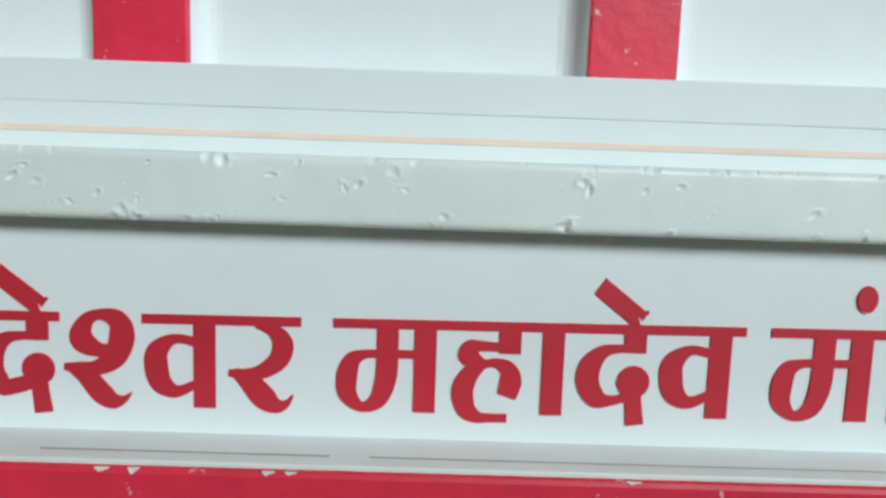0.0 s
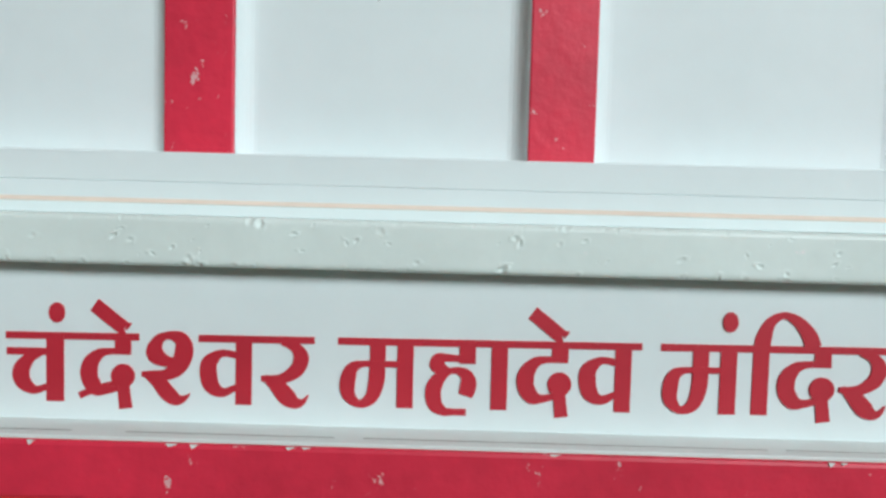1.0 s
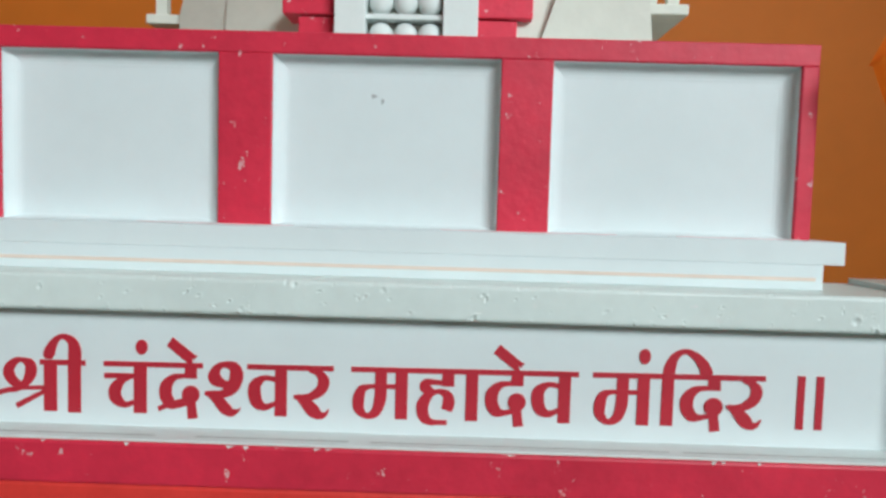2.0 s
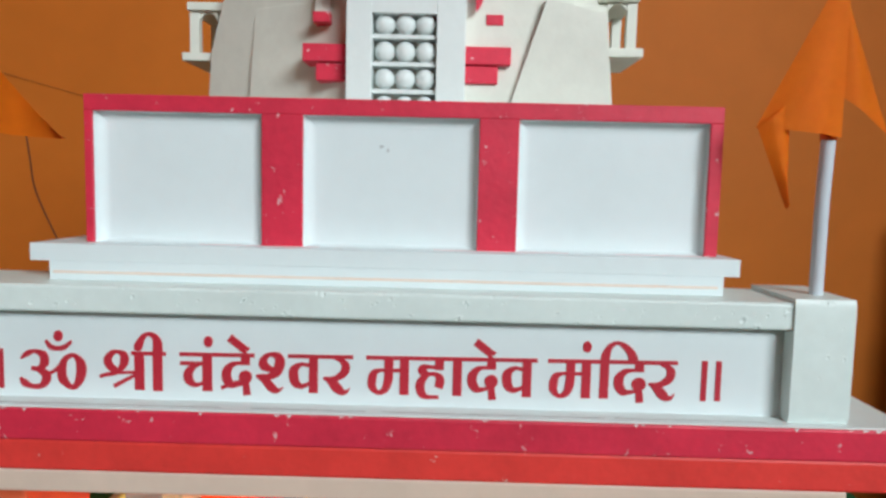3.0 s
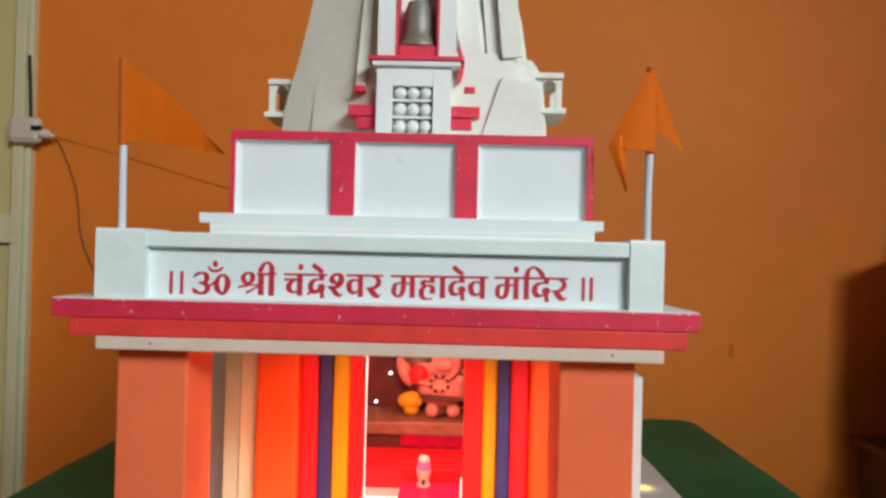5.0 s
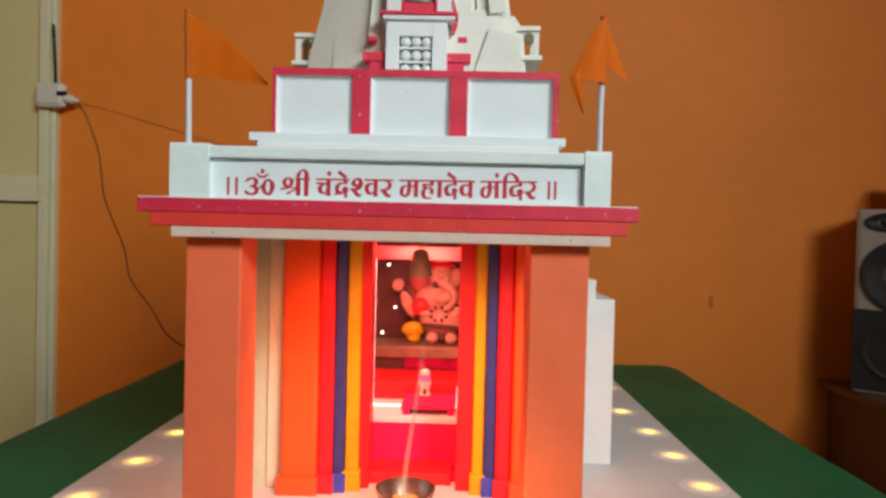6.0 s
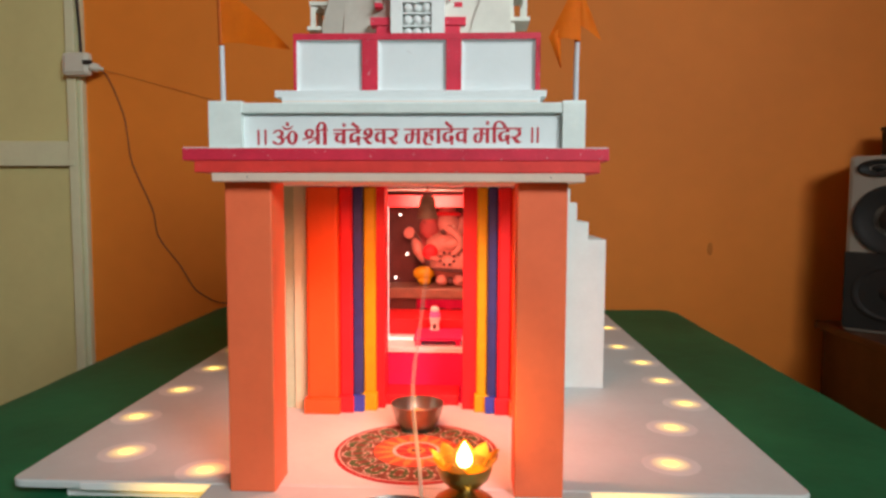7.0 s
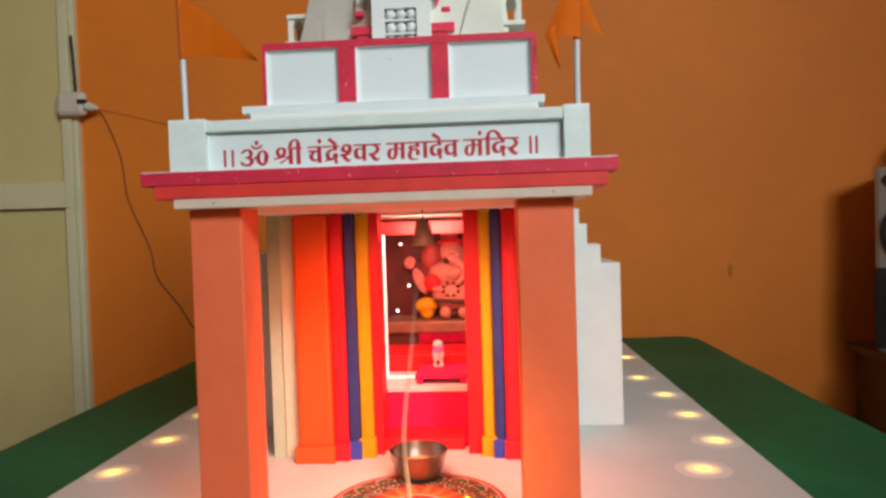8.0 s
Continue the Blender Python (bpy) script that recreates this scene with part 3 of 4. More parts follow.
# lattice column with balls
col = st("lattice_column", B(-0.006, 0.010, 0.090, 0.14, 0.543, 0.7045, 0.0006), WHITE, "white column with a lattice of balls")
st("side_board", B(0.050, 0.068, 0.090, 0.14, 0.543, 0.7045, 0.0006), WHITE, "", col)
st("top_board", B(0.010, 0.050, 0.090, 0.14, 0.686, 0.7045), WHITE, "", col)
st("backing", B(0.010, 0.050, 0.110, 0.14, 0.543, 0.686), GREY, "dark grey lattice backing", col)
for k in range(5):
    z = 0.6725 - k * 0.0168
    st("shelf", B(0.010, 0.050, 0.094, 0.11, z - 0.0012, z + 0.0012), WHITE, "", col)
    for i in range(3):
        bm = bmesh.new()
        ball(bm, (0.0175 + i * 0.0128, 0.099, z + 0.0080), 0.0064, seg=16, rings=10)
        st("ball", bm, WHITE, "small white ball", col, True)
cap = st("column_cap", B(-0.010, 0.077, 0.084, 0.15, 0.7045, 0.7095, 0.0008), WHITE, "white moulded cap")
st("red_board", B(-0.0135, 0.0805, 0.081, 0.15, 0.7095, 0.7135, 0.0006), RED, "red painted edge board", cap)
niche = st("bell_niche", B(-0.006, 0.0, 0.090, 0.14, 0.7135, 0.80, 0.0005), WHITE, "white niche with red stripes")
for x0, x1, m in ((0.0, 0.012, WHITE), (0.012, 0.0145, RED), (0.0525, 0.055, RED), (0.055, 0.072, WHITE)):
    st("jamb", B(x0, x1, 0.090 if m is WHITE else 0.089, 0.14, 0.7135, 0.80, 0.0004), m, "red stripe" if m is RED else "", niche)
st("niche_back", B(0.0145, 0.0525, 0.125, 0.14, 0.7135, 0.80), WHITE, "", niche)
st("pedestal", B(0.0152, 0.0518, 0.092, 0.12, 0.7135, 0.7265, 0.0008), RED, "red block pedestal", niche)
st("bell", lathe([(0.0180, 0.0), (0.0200, 0.0015), (0.0195, 0.006), (0.0160, 0.011), (0.0145, 0.019), (0.0138, 0.04), (0.011, 0.048), (0.0, 0.05)], 32, (0.0335, 0.111, 0.7265)), mat("aged_bell_metal", (0.24, 0.235, 0.19), 0.45, 0.3, var=0.15, scale=60, bump=0.06), "grey metal bell shaped vessel", niche, True)
pr = [(0.0, 0.690), (0.003, 0.693), (0.006, 0.702), (0.006, 0.714), (0.0, 0.738)]
bm = bmesh.new()
a = [bm.verts.new((0.074 + x, 0.100, z)) for x, z in pr]
b = [bm.verts.new((0.074 + x, 0.104, z)) for x, z in pr]
bm.faces.new(a)
bm.faces.new(list(reversed(b)))
for k in range(5):
    bm.faces.new((a[k], b[k], b[(k + 1) % 5], a[(k + 1) % 5]))
st("red_leaf", bm, RED, "curved red leaf plate", niche)

# sanctum body and its stepped side walls
def stepped_wall(profile, sx):
    """One upright slab whose outline falls in steps away from the sanctum."""
    pts = [(0.255, 0.0)]
    for x0, x1, z in profile:
        pts += [(x0, z), (x1, z)]
    pts.append((profile[-1][1], 0.0))
    bm = bmesh.new()
    f, g = ([bm.verts.new((sx * x, y, z)) for x, z in pts] for y in (0.585, 1.10))
    bm.faces.new(f)
    bm.faces.new(g[::-1])
    for k in range(len(pts)):
        bm.faces.new((f[k], g[k], g[(k + 1) % len(pts)], f[(k + 1) % len(pts)]))
    bmesh.ops.recalc_face_normals(bm, faces=bm.faces)
    bmesh.ops.bevel(bm, geom=[e for e in bm.edges if e.calc_face_angle(0) > 1.0], offset=0.0015, segments=2, affect="EDGES", profile=0.5)
    sp("stepped_wall", bm, WHITE, "white stepped side wall")
stepped_wall(((0.255, 0.316, 0.4385), (0.316, 0.331, 0.408), (0.331, 0.357, 0.366), (0.357, 0.395, 0.328)), 1)
stepped_wall(((0.255, 0.305, 0.4385), (0.305, 0.357, 0.368), (0.357, 0.395, 0.328)), -1)
sp("sanctum_wall", B(-0.255, -0.16, 0.43, 1.10, 0.0, 0.4385), WHITE, "white sanctum side wall")
sp("sanctum_wall", B(0.185, 0.255, 0.43, 1.10, 0.0, 0.4385), WHITE, "white sanctum side wall")
sp("sanctum_back", B(-0.16, 0.185, 1.08, 1.10, 0.0, 0.4385), CRIMSON)
sp("sanctum_floor", B(-0.16, 0.185, 0.46, 1.08, 0.0, 0.006), MAGENTA)
# white pilaster beside the orange one
sp("pilaster", B(-0.268, -0.243, 0.41, 0.43, 0.0, 0.4385, 0.001), mat("grey_green_paint", (0.56, 0.66, 0.46), 0.55, var=0.08, bump=0.1), "plain greyish green pilaster")
sp("pilaster", B(-0.243, -0.219, 0.405, 0.43, 0.0, 0.4385, 0.001), mat("pale_cream", (0.78, 0.76, 0.52), 0.55, var=0.06, bump=0.1), "plain pale cream pilaster")
# stepped, striped door surround
def strip(x0, x1, y, m, zb, lab):
    s = sp("door_strip", B(x0, x1, y, y + 0.05, 0.0, 0.4385, min(0.006, (x1 - x0) * 0.2)), m, lab)
    sp("strip_base", B(x0 - 0.0035, x1 + 0.0035, y - 0.010, y + 0.02, 0.0, zb, 0.0015), NAVY_LIT if m is NAVY else m, "navy base block in a brighter, lit blue" if m is NAVY else "", s)
for edges in ((-0.2140, -0.152, -0.127, -0.1075, -0.0835, -0.0665), (0.2365, 0.180, 0.1535, 0.1345, 0.114, 0.0865)):
    e = [sorted(p) for p in zip(edges, edges[1:])]
    strip(*e[0], 0.380, ORANGE, 0.030, "orange painted pilaster with a plinth")
    strip(*e[1], 0.392, CRIMSON, 0.032, "narrow red door strip")
    strip(*e[2], 0.400, NAVY, 0.032, "navy blue door strip")
    strip(*e[3], 0.408, YELLOW, 0.034, "golden yellow door strip")
    sp("door_jamb", B(*e[4], 0.416, 0.47, 0.0, 0.4385, 0.001), CRIMSON, "bright red door jamb")
sp("door_head", B(-0.135, 0.145, 0.60, 0.615, 0.397, 0.422), CRIMSON, "red inner door head")
sp("threshold", B(-0.0735, 0.0785, 0.44, 0.52, 0.0, 0.020, 0.002), CRIMSON, "red threshold")
sp("altar_front", B(-0.10, 0.115, 0.52, 0.60, 0.0, 0.090, 0.002), MAGENTA, "crimson altar front")
sp("altar_top", B(-0.115, 0.13, 0.515, 0.72, 0.090, 0.100, 0.001), WHITE, "white altar shelf")
sp("inner_frame", block(block(B(-0.0870, -0.0815, 0.60, 0.606, 0.1036, 0.397), 0.086, 0.089, 0.60, 0.606, 0.1036, 0.14), -0.087, 0.089, 0.60, 0.606, 0.1001, 0.1035), STRIP, "thin glowing white lamp strip")

# ---- inside the sanctum ----
sp("upper_step", B(-0.115, 0.13, 0.66, 0.80, 0.100, 0.136, 0.001), CRIMSON, "red upper altar step")
sp("back_panel", B(-0.16, 0.185, 0.93, 0.94, 0.136, 0.4385), mat("dark_maroon", (0.13, 0.034, 0.032), 0.35, var=0.3, scale=25, bump=0.05), "dark back panel with tiny lights")
sp("pedestal_shelf", B(-0.12, 0.135, 0.79, 0.93, 0.163, 0.190, 0.004), mat("brown_wood", (0.27, 0.15, 0.10), 0.45, var=0.25, scale=30, bump=0.1), "greyish brown wooden pedestal")
sp("pedestal_base", B(-0.12, 0.135, 0.80, 0.93, 0.136, 0.163), mat("dark_brown_wood", (0.10, 0.035, 0.03), 0.5, var=0.3, scale=40, bump=0.1), "dark base of the pedestal")
def hanging():
    bm = bmesh.new()
    n = 28
    rows = [[bm.verts.new((-0.034 + 0.164 * i / n, 0.793 + 0.0025 * math.sin(i * 1.3) * k / 3 + 0.001 * k, 0.1625 - (0.0255 - 0.003 * abs(math.sin(i * 0.45))) * k / 3)) for i in range(n + 1)] for k in range(4)]
    for a, b in zip(rows, rows[1:]):
        for i in range(n):
            bm.faces.new((a[i], a[i + 1], b[i + 1], b[i]))
    bmesh.ops.solidify(bm, geom=list(bm.faces), thickness=0.0012)
    return bm
sp("red_hanging", hanging(), MAGENTA, "crimson cloth hanging in folds", None, True)
sp("sanctum_ceiling", B(-0.16, 0.185, 0.47, 1.08, 0.4335, 0.4385), WHITE)
for x, z in ((-0.088, 0.371), (-0.070, 0.265), (-0.101, 0.201)):
    bm = bmesh.new()
    ball(bm, (x, 0.927, z), 0.0034, seg=10, rings=6)
    sp("tiny_lamp", bm, STAR, "tiny white twinkling lamp", None, True)

def seated_statue():
    bm = bmesh.new()
    def blob(x, y, z, rx, ry, rz, m, tilt=0):
        before, old = set(bm.faces), set(bm.verts)
        ball(bm, (0, 0, 0), 1.0, rx, ry, rz, 24, 14)
        turn = Matrix.Translation((x, y, z)) @ Matrix.Rotation(radians(tilt), 4, "Y")
        for v in bm.verts:
            if v not in old:
                v.co = turn @ v.co
        for f in bm.faces:
            if f not in before:
                f.material_index, f.smooth = m, True
    blob(0.040, 0.905, 0.290, 0.082, 0.018, 0.092, 4)           # painted backrest
    blob(0.046, 0.868, 0.244, 0.052, 0.040, 0.040, 0)           # belly
    blob(0.030, 0.872, 0.296, 0.046, 0.032, 0.034, 0)           # chest
    blob(0.052, 0.852, 0.300, 0.031, 0.020, 0.017, 0, -12)      # near shoulder
    blob(0.043, 0.862, 0.350, 0.027, 0.026, 0.030, 0)           # head
    blob(0.043, 0.866, 0.375, 0.033, 0.024, 0.008, 1)           # red rim of the crown
    blob(0.040, 0.868, 0.388, 0.022, 0.020, 0.016, 4)           # crown
    blob(0.076, 0.872, 0.345, 0.015, 0.008, 0.024, 0, 14)       # far ear
    blob(-0.006, 0.868, 0.338, 0.026, 0.014, 0.030, 4, -8)      # near ear
    blob(0.032, 0.836, 0.330, 0.009, 0.006, 0.007, 3, 20)       # dark eye hollow
    blob(0.058, 0.838, 0.337, 0.0035, 0.004, 0.012, 5, -8)      # tusk
    for k in range(12):                                         # trunk, curling to one side
        a = k / 11
        blob(0.046 + 0.030 * math.sin(a * 2.8), 0.838 - 0.004 * a, 0.338 - 0.066 * a, 0.0125 - 0.006 * a, 0.012 - 0.005 * a, 0.011 - 0.005 * a, 0)
    blob(-0.033, 0.858, 0.281, 0.0145, 0.014, 0.034, 0, -24)    # raised forearm
    blob(-0.058, 0.860, 0.326, 0.014, 0.009, 0.016, 0, 20)      # open palm
    blob(-0.042, 0.862, 0.318, 0.006, 0.006, 0.026, 3, -42)     # dark bracelet and sleeve
    blob(-0.003, 0.842, 0.277, 0.020, 0.012, 0.021, 1)          # red scarf
    blob(-0.020, 0.848, 0.222, 0.027, 0.018, 0.019, 2)          # yellow bundle
    blob(-0.018, 0.848, 0.204, 0.017, 0.014, 0.014, 2)
    blob(0.010, 0.840, 0.262, 0.020, 0.010, 0.008, 0, 12)       # hand over the scarf
    blob(0.046, 0.836, 0.232, 0.048, 0.022, 0.006, 3, 4)        # dark fold of the garment
    for x in (0.027, 0.071):
        blob(x, 0.836, 0.205, 0.015, 0.020, 0.015, 0)           # feet
    blob(0.049, 0.842, 0.203, 0.010, 0.012, 0.011, 3)
    for k in range(16):                                         # ring of beads
        a = 2 * math.pi * k / 16
        blob(0.041 + 0.019 * math.cos(a), 0.828, 0.262 + 0.016 * math.sin(a), 0.0042, 0.0042, 0.0042, 3 if k % 2 else 0)
    blob(0.080, 0.850, 0.262, 0.012, 0.012, 0.030, 0, 18)       # far arm
    blob(0.078, 0.842, 0.284, 0.0135, 0.012, 0.004, 3, 18)      # bangle
    return bm
ROSE = mat("rose_statue_paint", (0.46, 0.085, 0.085), 0.5, var=0.25, scale=45, bump=0.25, chips=(0.22, 0.05, 0.05), chip_scale=60, chip_at=0.62)
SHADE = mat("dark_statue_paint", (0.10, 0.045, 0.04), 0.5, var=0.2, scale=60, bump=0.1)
solid("statue", seated_statue(), [PEACH, CRIMSON, YELLOW, SHADE, ROSE, CREAM], "painted seated deity statue with a ring of beads", "statue")

stool = thing("stool", "low dark red board on the white altar shelf", "stool", (0.032, 0.588, 0.10))
part("top", B(-0.052, 0.052, -0.056, 0.056, 0.011, 0.018, 0.001), MAGENTA, stool)
for sx in (-1, 1):
    part("foot", B(sx * 0.043 - 0.006, sx * 0.043 + 0.006, -0.05, 0.05, 0, 0.011), MAGENTA, stool)
LILAC = mat("lilac_glaze", (0.62, 0.22, 0.66), 0.3, var=0.12, scale=60, bump=0.05)
fig = thing("oil_lamp", "small white ceramic altar lamp with a lilac bowl", "lamp", (0.021, 0.625, 0.118))
part("base", lathe([(0.011, 0), (0.012, 0.003), (0.009, 0.008), (0.010, 0.014), (0.0125, 0.024), (0.013, 0.030), (0.0, 0.031)], 24), WHITE, fig, smooth=True)
part("globe", lathe([(0.012, 0.030), (0.0125, 0.036), (0.010, 0.043), (0.0, 0.044)], 24), LILAC, fig, "lilac glazed bowl", True)
part("rim", lathe([(0.0095, 0.043), (0.0105, 0.046), (0.0085, 0.052), (0.004, 0.054), (0.0, 0.054)], 24), WHITE, fig, "white rim", True)
# Dark brown spot low on the front of the base.
bm = bmesh.new()
ball(bm, (0.0, -0.0105, 0.009), 0.004, 1, 0.5, 1.6, 12, 8)
part("dark_spot", bm, SHADE, fig, "small dark brown spot", True)

bell = thing("hanging_bell", "old brass bell hanging in the shrine doorway", "bell", (0.0195, 0.37, 0.378))
part("body", lathe([(0.0, 0.004), (0.016, 0.002), (0.0195, 0.0), (0.0195, 0.003), (0.0180, 0.008), (0.0160, 0.020), (0.0140, 0.034), (0.0115, 0.042), (0.0060, 0.045), (0.0, 0.0455)], 32), BELL, bell, smooth=True)
part("hook", tube([(0, 0, 0.044), (0, 0, 0.0605)], 0.0016), WIRE, bell, "thin dark hanging rod")

# ---- things on the porch floor ----
MAT = [mat("mat_red", (0.40, 0.025, 0.03), 0.8, var=0.2, scale=60, bump=0.3, bscale=600), mat("mat_green", (0.05, 0.11, 0.035), 0.8, var=0.3, scale=60, bump=0.3, bscale=600),
       mat("mat_white", (0.60, 0.44, 0.40), 0.8, var=0.1, scale=60, bump=0.3, bscale=600), mat("mat_orange", (0.60, 0.085, 0.04), 0.8, var=0.2, scale=60, bump=0.3, bscale=600),
       mat("mat_yellow", (0.58, 0.24, 0.06), 0.8, var=0.2, scale=60, bump=0.3, bscale=600), mat("mat_brown", (0.16, 0.055, 0.03), 0.8, var=0.2, scale=60, bump=0.3, bscale=600)]
def round_mat(R):
    bm = bmesh.new()
    nr, na = 44, 192
    def tone(r, a):
        r /= R
        if r > 0.955:
            return 0
        if r > 0.925:
            return 2
        k = (a * 16 / (2 * math.pi)) % 1.0
        u = abs(k - 0.5) * 2
        if r > 0.52:
            s = (r - 0.52) / 0.405
            d = ((u / 0.86) ** 2 + ((s - 0.5) / 0.46) ** 2)
            if 0.80 < d < 1.0:
                return 2
            if d <= 0.80:
                e = (u / 0.4) ** 2 + ((s - 0.5) / 0.26) ** 2
                return 5 if e < 0.7 else (2 if e < 1.0 else 1)
            return 5
        if r > 0.30:
            s = (r - 0.30) / 0.22
            return 4 if u < 0.75 * (1 - s) + 0.12 else 3
        if r > 0.26:
            return 2
        if r > 0.12:
            return 0 if (a * 8 / (2 * math.pi)) % 1.0 < 0.55 else 3
        return 5 if r < 0.07 else 4
    rings = [[bm.verts.new((R * i / nr * math.cos(2 * math.pi * k / na), R * i / nr * math.sin(2 * math.pi * k / na), 0.0016 - 0.0006 * (i == nr))) for k in range(na)] for i in range(1, nr + 1)]
    mid = bm.verts.new((0, 0, 0.0016))
    for k in range(na):
        f = bm.faces.new((mid, rings[0][k], rings[0][(k + 1) % na]))
        f.material_index = 5
        for i in range(nr - 1):
            f = bm.faces.new((rings[i][k], rings[i + 1][k], rings[i + 1][(k + 1) % na], rings[i][(k + 1) % na]))
            f.material_index = tone(R * (i + 1.5) / nr, 2 * math.pi * (k + 0.5) / na)
    low = [bm.verts.new((R * math.cos(2 * math.pi * k / na), R * math.sin(2 * math.pi * k / na), 0.0)) for k in range(na)]
    for k in range(na):
        bm.faces.new((rings[-1][k], low[k], low[(k + 1) % na], rings[-1][(k + 1) % na])).material_index = 0
    return bm
rm = solid("round_mat", round_mat(0.134), MAT, "round red, green and orange flower patterned mat", "mat")
rm.location = (0.014, 0.188, 0.0)

bowl = thing("steel_bowl", "small dull steel bowl with sweets on the mat", "bowl", (0.007, 0.298, 0.0016))
part("body", lathe([(0.026, 0.0), (0.030, 0.002), (0.040, 0.018), (0.0455, 0.036), (0.047, 0.045), (0.048, 0.046), (0.0465, 0.0465), (0.0445, 0.036), (0.039, 0.019), (0.028, 0.005), (0.0, 0.004)], 48), DULL, bowl, smooth=True)
bm = bmesh.new()
for k in range(7):
    ball(bm, (0.016 * math.cos(k * 2.4) * (k > 0), 0.016 * math.sin(k * 2.4) * (k > 0), 0.020 + 0.006 * (k == 0)), 0.012, 1, 1, 0.8, 14, 9)
part("sweets", bm, mat("pale_sweets", (0.75, 0.48, 0.18), 0.7, var=0.15, scale=80, bump=0.4, bscale=300), bowl, "pale yellow sweets", True)

dish = thing("steel_dish", "wide shiny steel dish on the white floor", "dish", (0.012, -0.125, 0.0))
part("body", lathe([(0.055, 0.0), (0.060, 0.002), (0.067, 0.020), (0.071, 0.032), (0.0725, 0.0325), (0.0705, 0.0335), (0.0655, 0.020), (0.058, 0.004), (0.0, 0.003)], 64), STEEL, dish, smooth=True)

diya = thing("brass_lamp", "lit brass lotus oil lamp on a rounded foot", "lamp", (0.095, -0.045, 0.0))
part("foot", lathe([(0.043, 0.0), (0.045, 0.004), (0.044, 0.014), (0.038, 0.025), (0.025, 0.034), (0.014, 0.039), (0.012, 0.044)], 48), BRASS, diya, smooth=True)
cup = part("cup", lathe([(0.012, 0.043), (0.022, 0.046), (0.031, 0.055), (0.0355, 0.066), (0.0365, 0.0735), (0.0350, 0.0735), (0.029, 0.064), (0.015, 0.058), (0.0, 0.057)], 48), BRASS, diya, smooth=True)
def petal():
    bm = bmesh.new()
    n, m = 8, 6
    g = []
    for i in range(n + 1):
        v = i / n
        w = 0.0145 * math.sin(math.pi * min(0.999, 0.25 + 0.75 * v)) ** 0.8
        row = []
        for j in range(m + 1):
            u = j / m * 2 - 1
            row.append(bm.verts.new((0.031 + 0.014 * v + 0.003 * v * v - 0.004 * u * u, u * w, 0.066 + 0.024 * v)))
        g.append(row)
    for i in range(n):
        for j in range(m):
            bm.faces.new((g[i][j], g[i][j + 1], g[i + 1][j + 1], g[i + 1][j]))
    bmesh.ops.solidify(bm, geom=list(bm.faces), thickness=0.0008)
    return bm
pm = mesh_of("petal", petal(), mat("thin_brass_leaf", (0.85, 0.45, 0.08), 0.4, 0.25, var=0.1, scale=60, bump=0.05), True)
for k in range(9):
    q = new("petal", pm)
    q.parent = diya
    q.rotation_euler = (0, 0, 2 * math.pi * k / 9 + 0.2)
part("oil", lathe([(0.0, 0.0625), (0.0255, 0.0625), (0.0255, 0.0627), (0.0, 0.0627)], 32), mat("lamp_oil", (0.5, 0.25, 0.04), 0.1, bump=0), diya)
part("wick", tube([(0.004, 0, 0.062), (0, 0, 0.068), (0, 0, 0.074)], 0.0016), PLASTIC, diya)
part("flame", lathe([(0.0, 0.068), (0.0075, 0.071), (0.0105, 0.077), (0.0090, 0.086), (0.0042, 0.096), (0.0, 0.103)], 20), FLAME, diya, smooth=True)

# thread of incense smoke
sm, snt, sb = nodes_of("smoke")
sb.inputs["Base Color"].default_value = (0.95, 0.68, 0.50, 1)
stc, sxyz, smap = snt.nodes.new("ShaderNodeTexCoord"), snt.nodes.new("ShaderNodeSeparateXYZ"), snt.nodes.new("ShaderNodeMapRange")
for k, val in ((1, 0.05), (2, 0.36), (3, 0.46), (4, 0.0)):
    smap.inputs[k].default_value = val
snt.links.new(stc.outputs["Object"], sxyz.inputs[0])
snt.links.new(sxyz.outputs[2], smap.inputs[0])
snt.links.new(smap.outputs[0], sb.inputs["Alpha"])
sb.inputs["Roughness"].default_value = 1.0
wisp = [(0.041, -0.06, 0.0), (0.038, -0.055, 0.06), (0.033, -0.05, 0.10), (0.028, -0.05, 0.16), (0.030, -0.05, 0.20), (0.038, -0.05, 0.26), (0.044, -0.05, 0.31), (0.048, -0.05, 0.345)]
solid("smoke", tube(smooth_path(wisp, 8), 0.0027, 10), sm, "thin pale thread of rising incense smoke", "smoke", smooth=True)

# ---- lettering on the panel ----
KX, KZ, ZB, XO, TILT = 0.00013656, 0.000145, 0.4896, -0.0626, 0.0085
layer = 0
